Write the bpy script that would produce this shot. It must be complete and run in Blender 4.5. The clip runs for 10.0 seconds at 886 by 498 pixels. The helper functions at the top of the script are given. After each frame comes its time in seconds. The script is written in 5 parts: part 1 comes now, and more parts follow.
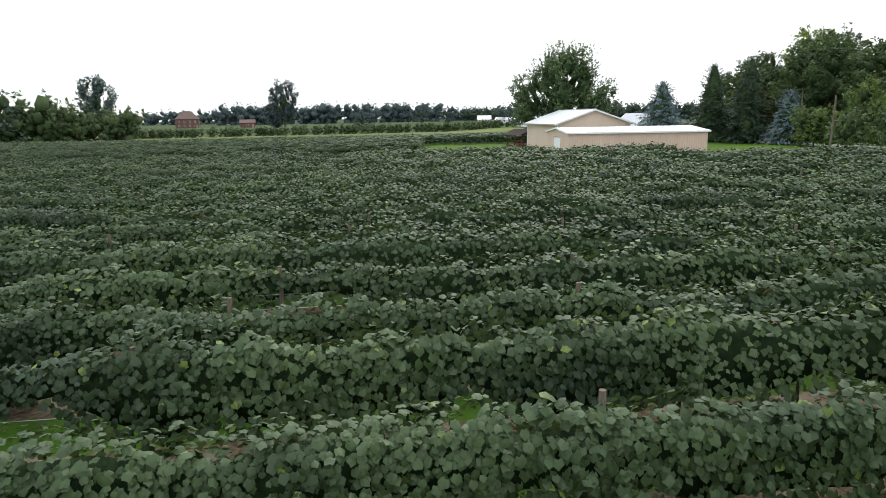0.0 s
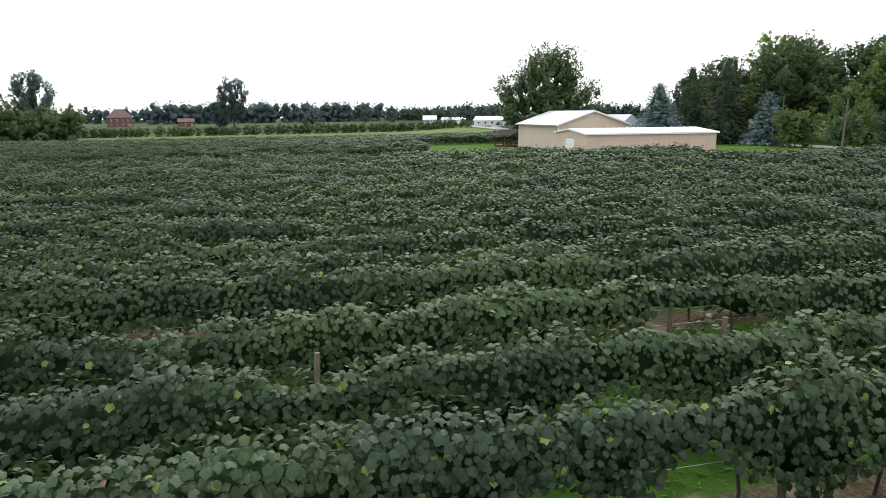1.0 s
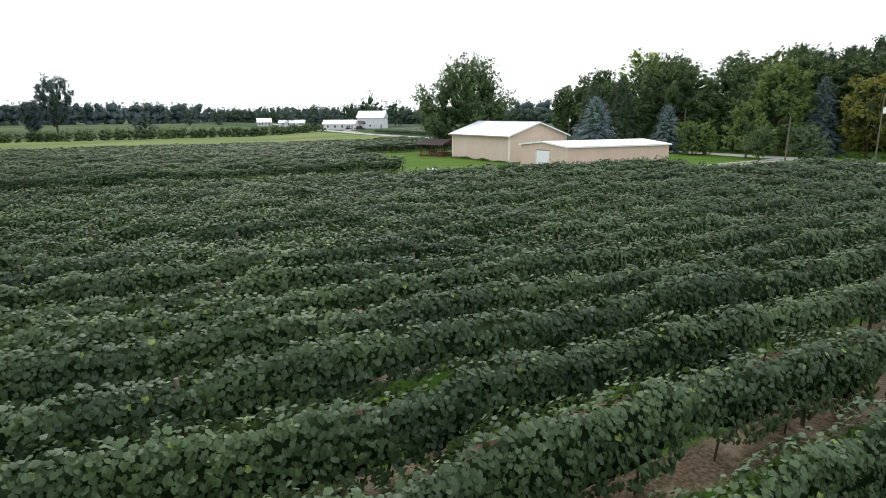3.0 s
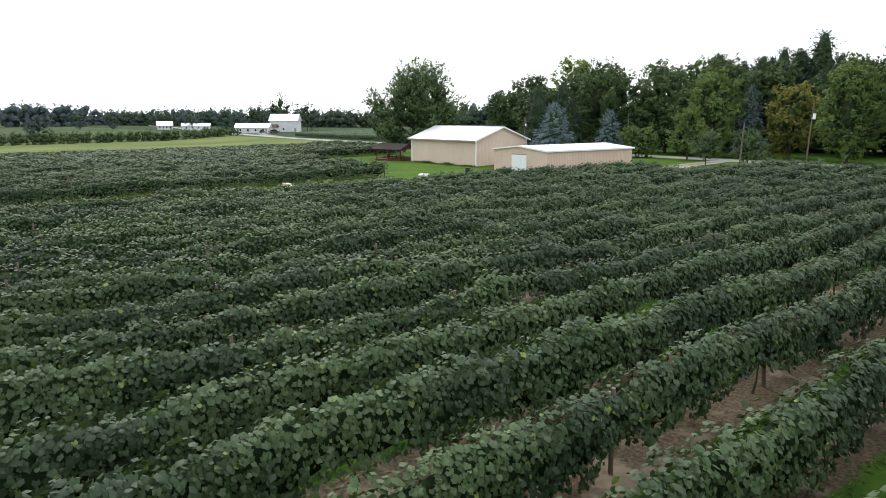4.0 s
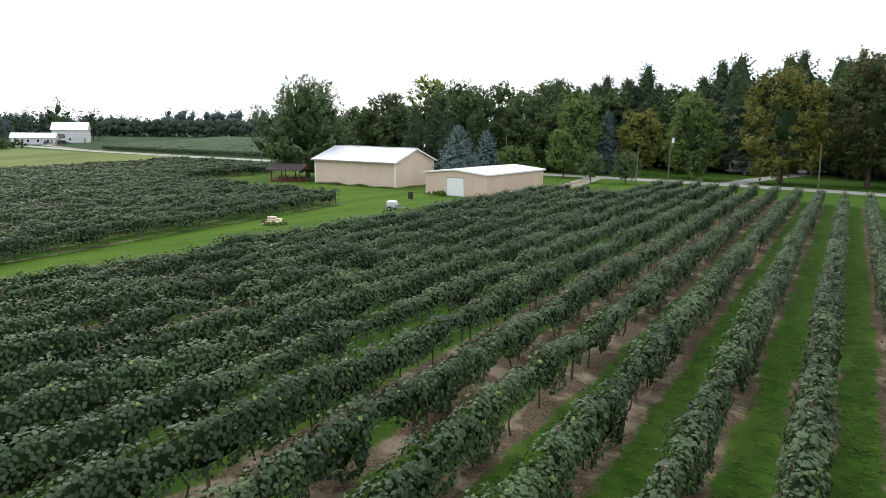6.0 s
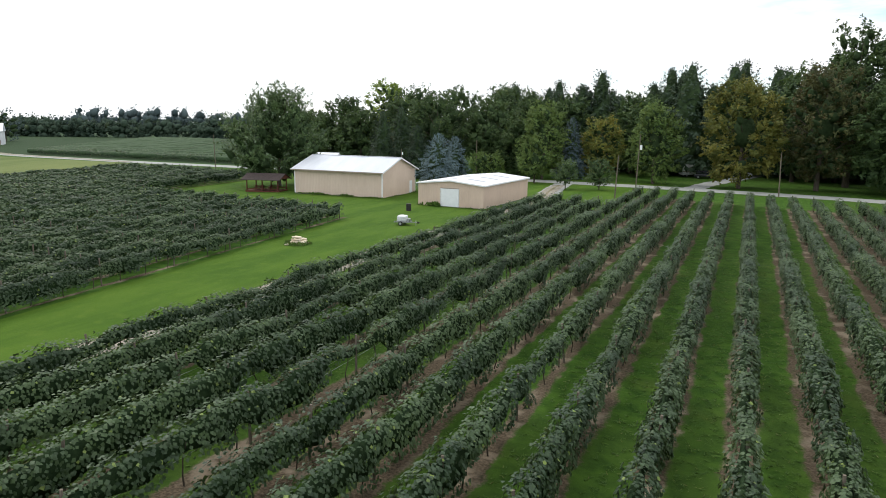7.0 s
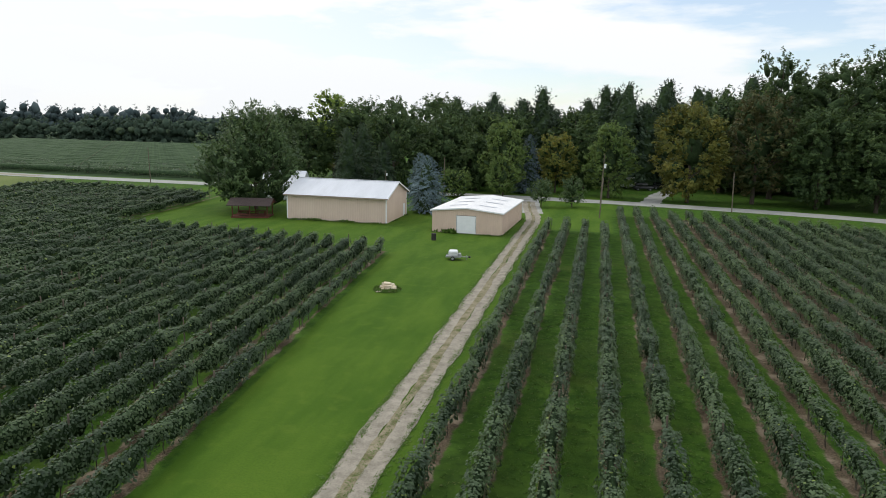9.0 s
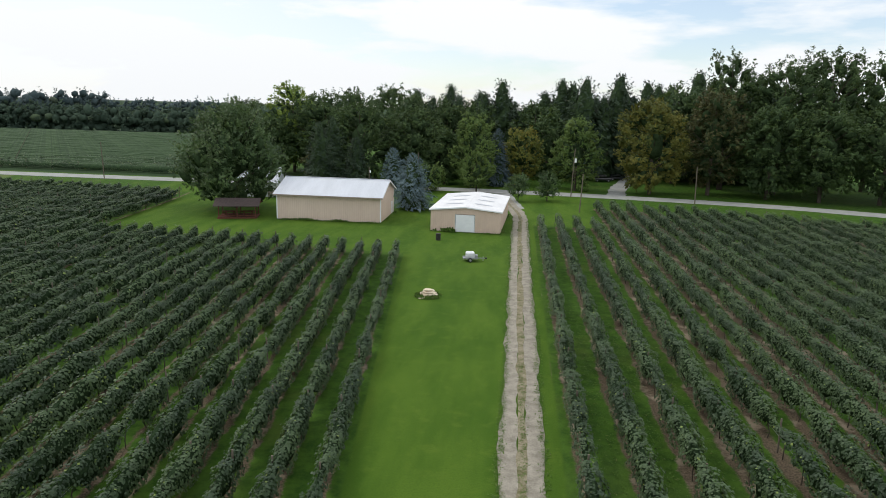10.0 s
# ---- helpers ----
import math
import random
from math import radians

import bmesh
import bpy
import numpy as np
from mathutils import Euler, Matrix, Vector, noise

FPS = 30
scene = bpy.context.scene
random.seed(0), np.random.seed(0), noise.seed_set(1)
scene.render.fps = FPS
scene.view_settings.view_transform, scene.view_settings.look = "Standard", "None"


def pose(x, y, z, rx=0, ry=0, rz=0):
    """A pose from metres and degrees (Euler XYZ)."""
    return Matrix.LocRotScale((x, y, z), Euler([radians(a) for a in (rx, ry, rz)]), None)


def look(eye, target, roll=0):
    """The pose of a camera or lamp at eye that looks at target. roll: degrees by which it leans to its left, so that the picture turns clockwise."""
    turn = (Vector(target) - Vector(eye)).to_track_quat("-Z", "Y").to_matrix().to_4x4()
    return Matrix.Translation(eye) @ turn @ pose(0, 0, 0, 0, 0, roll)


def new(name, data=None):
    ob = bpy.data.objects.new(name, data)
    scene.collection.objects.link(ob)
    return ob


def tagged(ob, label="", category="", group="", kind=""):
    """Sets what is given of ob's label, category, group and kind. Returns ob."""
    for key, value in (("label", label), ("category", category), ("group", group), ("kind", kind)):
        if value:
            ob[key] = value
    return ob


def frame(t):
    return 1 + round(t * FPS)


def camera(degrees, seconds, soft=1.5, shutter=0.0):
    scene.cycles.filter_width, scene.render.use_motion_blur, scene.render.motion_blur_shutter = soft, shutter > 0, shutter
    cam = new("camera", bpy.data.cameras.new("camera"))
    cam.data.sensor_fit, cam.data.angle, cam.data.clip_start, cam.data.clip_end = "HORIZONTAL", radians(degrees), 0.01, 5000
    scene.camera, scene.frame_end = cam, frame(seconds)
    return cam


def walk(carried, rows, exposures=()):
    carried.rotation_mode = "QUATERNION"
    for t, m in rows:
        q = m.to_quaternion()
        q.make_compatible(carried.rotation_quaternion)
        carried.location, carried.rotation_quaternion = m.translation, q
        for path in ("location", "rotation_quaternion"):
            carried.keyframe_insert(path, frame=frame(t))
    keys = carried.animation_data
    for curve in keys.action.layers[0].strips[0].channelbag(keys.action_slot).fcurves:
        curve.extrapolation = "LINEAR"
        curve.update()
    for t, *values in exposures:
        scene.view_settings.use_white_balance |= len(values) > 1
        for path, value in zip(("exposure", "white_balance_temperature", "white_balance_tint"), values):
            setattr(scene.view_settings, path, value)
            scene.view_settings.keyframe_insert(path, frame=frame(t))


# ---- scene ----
cam = camera(68.3, 10.0, soft=0.9)
PATH = [
    (0, (-1.465, 0.295, 5.428), (-3.408, 0.552, 5.029), -0.9),
    (0.5, (-2.68, -4.577, 5.536), (-4.612, -4.251, 5.136), -0.8),
    (1, (-4.5, -9.773, 5.618), (-6.405, -9.314, 5.216), -0.6),
    (1.5, (-6.639, -14.93, 5.77), (-8.502, -14.326, 5.365), -0.4),
    (2, (-8.898, -19.988, 6.027), (-10.711, -19.246, 5.621), -0.3),
    (2.5, (-11.781, -24.482, 6.52), (-13.538, -23.613, 6.118), -0.4),
    (3, (-14.32, -28.865, 7.21), (-16.016, -27.883, 6.807), -0.2),
    (4.3, (-22.192, -40.694, 7.673), (-23.65, -39.38, 7.285), 0.1),
    (4.5, (-23.68, -42.338, 7.875), (-25.092, -40.973, 7.493), 0.3),
    (5, (-27.595, -46.115, 8.479), (-28.884, -44.633, 8.1), 0.5),
    (5.5, (-31.703, -49.694, 9.048), (-32.864, -48.11, 8.67), 0.6),
    (5.7, (-33.302, -51.086, 9.275), (-34.415, -49.466, 8.903), 0.6),
    (6.8, (-43.075, -56.89, 11.185), (-43.919, -55.118, 10.804), 0.8),
    (7, (-44.859, -57.805, 11.596), (-45.683, -56.022, 11.218), 0.7),
    (7.5, (-49.567, -59.997, 12.84), (-50.323, -58.184, 12.461), 0.8),
    (8, (-54.626, -61.834, 14.007), (-55.284, -59.984, 13.625), 0.8),
    (8.5, (-59.582, -63.632, 15.179), (-60.138, -61.751, 14.79), 0.9),
    (9, (-64.593, -65.145, 16.118), (-65.04, -63.235, 15.728), 1.2),
    (9.5, (-70.015, -66.793, 17.166), (-70.356, -64.863, 16.767), 1.3),
    (10, (-75.618, -68.118, 18.331), (-75.826, -66.176, 17.897), 1.5),
]
walk(cam, [(t, look(eye, target, roll)) for t, eye, target, roll in PATH], [(0, 0.38), (3, 0.44), (5.5, 0.40), (7, 0.24), (8.5, -0.08), (10, -0.10)])

# ---- light ----
SUN_AZ, SUN_EL = radians(70), radians(48)   # azimuth to the left of +y
world = bpy.data.worlds.new("sky")
scene.world = world
world.use_nodes = True
wn = world.node_tree
wn.nodes.clear()
w_out = wn.nodes.new("ShaderNodeOutputWorld")
w_bg = wn.nodes.new("ShaderNodeBackground")
w_sky = wn.nodes.new("ShaderNodeTexSky")
w_sky.sky_type, w_sky.sun_disc = "NISHITA", False
w_sky.sun_elevation, w_sky.sun_rotation = SUN_EL, -SUN_AZ
w_sky.dust_density, w_sky.air_density, w_sky.ozone_density = 0.4, 1.0, 3.0
w_co = wn.nodes.new("ShaderNodeTexCoord")
w_map = wn.nodes.new("ShaderNodeMapping")
w_map.inputs["Scale"].default_value = (1.0, 1.0, 4.5)
w_noise = wn.nodes.new("ShaderNodeTexNoise")
w_noise.inputs["Scale"].default_value, w_noise.inputs["Detail"].default_value = 3.0, 7.0
w_noise.inputs["Roughness"].default_value = 0.55
w_ramp = wn.nodes.new("ShaderNodeValToRGB")
w_ramp.color_ramp.elements[0].position, w_ramp.color_ramp.elements[1].position = 0.40, 0.52
w_ramp.color_ramp.elements[0].color = (0.30, 0.30, 0.30, 1)
# the veil of cloud grows thicker and brighter towards the sun
w_dot = wn.nodes.new("ShaderNodeVectorMath")
w_dot.operation = "DOT_PRODUCT"
w_dot.inputs[1].default_value = (-math.sin(SUN_AZ), math.cos(SUN_AZ), 0.0)
w_glow = wn.nodes.new("ShaderNodeMapRange")
w_glow.inputs["From Min"].default_value, w_glow.inputs["From Max"].default_value = 0.0, 0.95
w_max = wn.nodes.new("ShaderNodeMath")
w_max.operation = "MAXIMUM"
wn.links.new(w_co.outputs["Generated"], w_dot.inputs[0])
wn.links.new(w_dot.outputs["Value"], w_glow.inputs["Value"])
wn.links.new(w_glow.outputs[0], w_max.inputs[1])
w_thin = wn.nodes.new("ShaderNodeVectorMath")
w_thin.operation = "SCALE"
w_thin.inputs["Scale"].default_value = 2.0
wn.links.new(w_sky.outputs["Color"], w_thin.inputs[0])
w_mix = wn.nodes.new("ShaderNodeMix")
w_mix.data_type = "RGBA"
# an overcast sky is brighter overhead than at the horizon
w_up = wn.nodes.new("ShaderNodeSeparateXYZ")
w_lift = wn.nodes.new("ShaderNodeMapRange")
w_lift.inputs["To Min"].default_value, w_lift.inputs["To Max"].default_value = 1.0, 1.5
w_cloud = wn.nodes.new("ShaderNodeVectorMath")
w_cloud.operation = "SCALE"
w_cloud.inputs[0].default_value = (12.2, 12.5, 12.8)
wn.links.new(w_co.outputs["Generated"], w_up.inputs[0])
wn.links.new(w_up.outputs["Z"], w_lift.inputs["Value"])
wn.links.new(w_lift.outputs[0], w_cloud.inputs["Scale"])
wn.links.new(w_cloud.outputs["Vector"], w_mix.inputs["B"])
wn.links.new(w_co.outputs["Generated"], w_map.inputs["Vector"])
wn.links.new(w_map.outputs["Vector"], w_noise.inputs["Vector"])
wn.links.new(w_noise.outputs["Fac"], w_ramp.inputs["Fac"])
wn.links.new(w_ramp.outputs["Color"], w_max.inputs[0])
wn.links.new(w_max.outputs[0], w_mix.inputs["Factor"])
wn.links.new(w_thin.outputs["Vector"], w_mix.inputs["A"])
wn.links.new(w_mix.outputs["Result"], w_bg.inputs["Color"])
wn.links.new(w_bg.outputs["Background"], w_out.inputs["Surface"])
w_bg.inputs["Strength"].default_value = 0.082

sun = new("sun", bpy.data.lights.new("sun", "SUN"))
sun.data.energy, sun.data.angle, sun.data.color = 1.35, radians(14), (1.0, 0.96, 0.9)
to_sun = Vector((-math.sin(SUN_AZ) * math.cos(SUN_EL), math.cos(SUN_AZ) * math.cos(SUN_EL), math.sin(SUN_EL)))
sun.matrix_world = look(to_sun * 100, (0, 0, 0))


# ---- materials ----
class Nodes:
    """A node material with short calls for its nodes."""

    def __init__(self, name):
        self.mat = bpy.data.materials.new(name)
        self.mat.use_nodes = True
        self.nt = self.mat.node_tree
        self.nt.nodes.clear()
        self.out = self.nt.nodes.new("ShaderNodeOutputMaterial")
        self.geo = self.nt.nodes.new("ShaderNodeNewGeometry")
        self.bsdf = self.nt.nodes.new("ShaderNodeBsdfPrincipled")
        self.nt.links.new(self.bsdf.outputs[0], self.out.inputs["Surface"])

    def put(self, value, socket):
        if isinstance(value, bpy.types.NodeSocket):
            self.nt.links.new(value, socket)
        else:
            socket.default_value = value

    def math(self, op, a, b=0.0, c=0.0, clamp=False):
        n = self.nt.nodes.new("ShaderNodeMath")
        n.operation, n.use_clamp = op, clamp
        for v, s in zip((a, b, c), n.inputs):
            self.put(v, s)
        return n.outputs[0]

    def ramp(self, v, lo, hi):
        n = self.nt.nodes.new("ShaderNodeMapRange")
        n.interpolation_type = "SMOOTHSTEP"
        for k, x in (("Value", v), ("From Min", lo), ("From Max", hi)):
            self.put(x, n.inputs[k])
        return n.outputs[0]

    def xyz(self, socket=None):
        n = self.nt.nodes.new("ShaderNodeSeparateXYZ")
        self.nt.links.new(socket or self.geo.outputs["Position"], n.inputs[0])
        return n.outputs

    def object_co(self):
        return self.nt.nodes.new("ShaderNodeTexCoord").outputs["Object"]

    def noise(self, scale, detail=3.0, vec=None, rough=0.6, stretch=None):
        n = self.nt.nodes.new("ShaderNodeTexNoise")
        vec = vec or self.geo.outputs["Position"]
        if stretch:
            m = self.nt.nodes.new("ShaderNodeMapping")
            m.inputs["Scale"].default_value = stretch
            self.nt.links.new(vec, m.inputs["Vector"])
            vec = m.outputs[0]
        self.nt.links.new(vec, n.inputs["Vector"])
        n.inputs["Scale"].default_value, n.inputs["Detail"].default_value, n.inputs["Roughness"].default_value = scale, detail, rough
        return n.outputs["Fac"]

    def mix(self, f, a, b):
        n = self.nt.nodes.new("ShaderNodeMix")
        n.data_type = "RGBA"
        for v, s in ((f, n.inputs["Factor"]), (a, n.inputs["A"]), (b, n.inputs["B"])):
            self.put((*v, 1) if isinstance(v, tuple) else v, s)
        return n.outputs["Result"]

    def bump(self, height, strength=0.4, distance=0.02):
        n = self.nt.nodes.new("ShaderNodeBump")
        n.inputs["Strength"].default_value, n.inputs["Distance"].default_value = strength, distance
        self.nt.links.new(height, n.inputs["Height"])
        self.nt.links.new(n.outputs[0], self.bsdf.inputs["Normal"])

    def done(self, color, rough=0.8, spec=0.3, metal=0.0):
        self.put((*color, 1) if isinstance(color, tuple) else color, self.bsdf.inputs["Base Color"])
        self.put(rough, self.bsdf.inputs["Roughness"])
        self.put(spec, self.bsdf.inputs["Specular IOR Level"])
        self.put(metal, self.bsdf.inputs["Metallic"])
        return self.mat


def leaf_material(name, dark, light, odd, odd_share=0.04, rough=0.5, spec=0.4, patch=0.25, through_share=0.25, single=0.6):
    """Leaves: each its own tone, patches along the plant, a few off-colour ones, light through the blade."""
    k = Nodes(name)
    each = k.geo.outputs["Random Per Island"]
    big = k.noise(patch, 2.0)
    tone = k.math("ADD", k.math("MULTIPLY", each, single), k.math("MULTIPLY", k.ramp(big, 0.3, 0.7), 1.0 - single))
    col = k.mix(tone, dark, light)
    turned = k.ramp(k.math("FRACT", k.math("MULTIPLY", each, 37.0)), 1.0 - odd_share, 1.0 - odd_share + 0.01)
    col = k.mix(turned, col, odd)
    mottle = k.noise(14.0, 2.0)
    col = k.mix(k.math("MULTIPLY", k.ramp(mottle, 0.45, 0.75), 0.45), col, dark)
    k.bump(mottle, 0.35, 0.03)
    k.done(col, rough, spec)
    tr = k.nt.nodes.new("ShaderNodeBsdfTranslucent")
    k.nt.links.new(k.mix(0.5, col, odd), tr.inputs["Color"])
    sh = k.nt.nodes.new("ShaderNodeMixShader")
    sh.inputs[0].default_value = through_share
    k.nt.links.new(k.bsdf.outputs[0], sh.inputs[1])
    k.nt.links.new(tr.outputs[0], sh.inputs[2])
    k.nt.links.new(sh.outputs[0], k.out.inputs["Surface"])
    return k.mat


def plain(name, a, b, scale=3.0, rough=0.7, spec=0.3, metal=0.0, bump=0.0, stretch=None):
    """A surface with two tones at two scales."""
    k = Nodes(name)
    co = k.object_co()
    n1, n2 = k.noise(scale, 4.0, co, stretch=stretch), k.noise(scale * 9, 2.0, co, stretch=stretch)
    f = k.ramp(k.math("ADD", k.math("MULTIPLY", n1, 0.65), k.math("MULTIPLY", n2, 0.35)), 0.3, 0.7)
    if bump:
        k.bump(n2, bump, 0.02)
    return k.done(k.mix(f, a, b), rough, spec, metal)


ROW_GAP, ROW_X, WEST_GAP, WEST_X, WEST_LEAN = 2.72, -71.37, 2.25, -88.6, 0.113


def ground_material():
    k = Nodes("ground")
    x, y, _ = k.xyz()
    fine, mid, big = k.noise(9.0, 4.0), k.noise(1.1, 4.0), k.noise(0.06, 3.0)
    grass = k.mix(k.ramp(mid, 0.3, 0.7), (0.021, 0.060, 0.007), (0.054, 0.116, 0.013))
    grass = k.mix(k.math("MULTIPLY", k.ramp(big, 0.45, 0.7), 0.3), grass, (0.085, 0.115, 0.03))
    grass = k.mix(k.math("MULTIPLY", k.ramp(k.noise(5.0, 5.0, rough=0.75), 0.42, 0.68), 0.45), grass, (0.060, 0.118, 0.014))
    grass = k.mix(k.math("MULTIPLY", k.ramp(k.noise(0.22, 3.0), 0.52, 0.72), 0.35), grass, (0.095, 0.125, 0.024))
    lawn = k.mix(k.ramp(k.noise(0.35, 3.0, stretch=(1.0, 0.25, 1.0)), 0.3, 0.7), (0.043, 0.096, 0.008), (0.076, 0.137, 0.014))
    lawn = k.mix(k.math("MULTIPLY", k.ramp(fine, 0.35, 0.75), 0.40), lawn, (0.033, 0.078, 0.009))
    lawn = k.mix(k.math("MULTIPLY", k.ramp(k.noise(0.9, 4.0), 0.5, 0.75), 0.45), lawn, (0.094, 0.146, 0.018))
    soil = k.mix(k.ramp(fine, 0.35, 0.7), (0.060, 0.046, 0.030), (0.15, 0.115, 0.078))
    soil = k.mix(k.ramp(k.noise(2.3, 3.0), 0.55, 0.75), soil, (0.045, 0.050, 0.022))
    soil = k.mix(k.math("MULTIPLY", k.ramp(k.noise(0.5, 4.0), 0.50, 0.64), 0.85), soil, (0.245, 0.20, 0.145))
    rag = k.math("ADD", k.math("MULTIPLY", k.noise(0.7, 3.0), 0.9), k.math("MULTIPLY", fine, 0.35))
    half = k.math("ADD", k.math("ADD", k.math("MULTIPLY", k.ramp(x, -58.0, -34.0), 0.30), -0.24), k.math("ADD", rag, k.math("MULTIPLY", k.math("SUBTRACT", k.noise(0.09, 2.0), 0.5), 0.9)))
    # distance to the nearest row of either block
    de = k.math("PINGPONG", k.math("SUBTRACT", x, ROW_X), ROW_GAP / 2)
    u = k.math("ADD", k.math("SUBTRACT", x, WEST_X), k.math("MULTIPLY", y, WEST_LEAN))
    dw = k.math("PINGPONG", u, WEST_GAP / 2)
    east = k.math("MULTIPLY", k.ramp(x, -72.5, -72.2), k.ramp(k.math("ADD", y, k.math("MULTIPLY", k.math("MAXIMUM", k.math("ADD", x, 56.0), 0.0), 0.29)), 54.5, 53.5))
    short = k.math("MULTIPLY", k.ramp(x, -61.6, -61.9), k.ramp(y, 33.6, 34.4))
    east = k.math("MULTIPLY", east, k.math("SUBTRACT", 1.0, short))
    end = k.math("ADD", y, k.math("MULTIPLY", k.math("ADD", x, 89.8), 0.125))
    far_w = k.math("MULTIPLY", k.ramp(u, -44.7, -45.0), k.ramp(y, 55.5, 54.5))
    west = k.math("MULTIPLY", k.ramp(u, 0.95, 0.7), k.math("MAXIMUM", k.ramp(end, 10.4, 9.8), far_w))
    west = k.math("MULTIPLY", west, k.ramp(u, -92.0, -91.0))
    d = k.math("ADD", k.math("MULTIPLY", de, east), k.math("MULTIPLY", dw, k.math("SUBTRACT", 1.0, east)))
    vines = k.math("MAXIMUM", east, west)
    half = k.math("SUBTRACT", half, k.math("MULTIPLY", west, 0.22))
    bare = k.math("MULTIPLY", k.ramp(k.math("SUBTRACT", d, half), 0.12, -0.12), vines)
    mown = k.math("MULTIPLY", k.math("MULTIPLY", k.ramp(y, 84.0, 80.0), k.ramp(x, -152.0, -148.0)), k.ramp(x, -55.0, -64.0))
    base = k.mix(k.math("MULTIPLY", k.math("SUBTRACT", 1.0, vines), mown), grass, lawn)
    hay = k.mix(k.ramp(k.noise(0.04, 3.0, stretch=(1.0, 0.4, 1.0)), 0.35, 0.65), (0.092, 0.125, 0.036), (0.145, 0.172, 0.058))
    crop = k.mix(k.ramp(k.noise(0.02, 3.0, stretch=(2.0, 0.3, 1.0)), 0.35, 0.65), (0.030, 0.055, 0.022), (0.070, 0.095, 0.035))
    beyond = k.mix(k.ramp(k.math("ADD", x, k.math("MULTIPLY", y, 0.14)), -280.0, -284.0), hay, crop)
    base = k.mix(k.math("MULTIPLY", k.ramp(u, -91.5, -92.5), k.ramp(y, 69.0, 68.0)), base, beyond)
    base = k.mix(k.math("MULTIPLY", k.ramp(x, -150.0, -154.0), k.ramp(y, 77.0, 78.0)), base, (0.026, 0.050, 0.019))
    k.bump(k.math("ADD", fine, k.noise(40.0, 2.0)), 0.5, 0.05)
    return k.done(k.mix(bare, base, soil), 0.95, 0.1)


GROUND = ground_material()
VINE = leaf_material("vine_leaves", (0.017, 0.038, 0.016), (0.078, 0.124, 0.047), (0.17, 0.23, 0.05), 0.02, 0.54, 0.34, through_share=0.14, single=0.25)
# near-black green that paints the shade in the gaps of the vine rows
ROW_SHADE = plain("row_shade_core", (0.011, 0.024, 0.009), (0.029, 0.052, 0.020), 6.0, 0.9, 0.1, bump=0.6)
GRASS = leaf_material("grass_blades", (0.045, 0.105, 0.014), (0.100, 0.180, 0.026), (0.18, 0.20, 0.06), 0.07, 0.6, 0.2)
WOOD = plain("weathered_wood", (0.10, 0.08, 0.06), (0.22, 0.19, 0.15), 6.0, 0.9, 0.1, bump=0.4, stretch=(1, 1, 0.15))
BARK = plain("bark", (0.05, 0.04, 0.03), (0.12, 0.10, 0.08), 5.0, 0.95, 0.1, bump=0.6, stretch=(1, 1, 0.2))
GRAVEL = plain("lane_gravel", (0.185, 0.168, 0.132), (0.335, 0.305, 0.25), 1.3, 0.95, 0.1, bump=0.5)
VERGE = plain("lane_middle", (0.10, 0.10, 0.04), (0.29, 0.25, 0.18), 1.4, 0.95, 0.1, bump=0.5)
ASPHALT = plain("old_asphalt", (0.25, 0.255, 0.24), (0.35, 0.355, 0.33), 0.5, 0.9, 0.2, bump=0.2)
TAN = plain("cream_tan_steel_siding", (0.63, 0.49, 0.40), (0.70, 0.56, 0.46), 0.4, 0.5, 0.35, stretch=(1, 1, 0.3))
PINK_TAN = plain("pinkish_tan_steel_siding", (0.60, 0.455, 0.365), (0.68, 0.525, 0.42), 0.4, 0.5, 0.35, stretch=(1, 1, 0.3))
WHITE_ROOF = plain("white_steel_roof", (0.66, 0.66, 0.66), (0.80, 0.80, 0.79), 0.5, 0.45, 0.4)
GREY_ROOF = plain("grey_steel_roof", (0.49, 0.515, 0.55), (0.58, 0.605, 0.645), 0.6, 0.4, 0.5, metal=0.2, stretch=(1, 0.25, 1))
STEEL = plain("galvanised_steel", (0.30, 0.31, 0.32), (0.42, 0.43, 0.44), 5.0, 0.45, 0.5, metal=0.6)
WHITE = plain("white_paint", (0.80, 0.81, 0.82), (0.88, 0.89, 0.90), 1.2, 0.5, 0.4)
TRIM = plain("brown_trim", (0.30, 0.24, 0.19), (0.38, 0.31, 0.25), 2.0, 0.5, 0.4)
DARK = plain("dark_shingle", (0.045, 0.035, 0.032), (0.085, 0.065, 0.06), 4.0, 0.9, 0.2)
REDWOOD = plain("red_stained_wood", (0.095, 0.036, 0.025), (0.155, 0.058, 0.040), 5.0, 0.8, 0.2)


# ---- mesh helpers ----
def ease(v, a, b):
    """A smooth step from 0 at a to 1 at b."""
    f = np.clip((np.asarray(v, float) - a) / (b - a), 0, 1)
    return f * f * (3 - 2 * f)


def lie(x, y):
    """Height of the ground: level, but for a shallow dip towards the western fields."""
    return -1.2 * ease(x, -100, -190) * ease(x, -430, -340) * ease(y, 66, 40) + 0.0 * np.asarray(y, float)


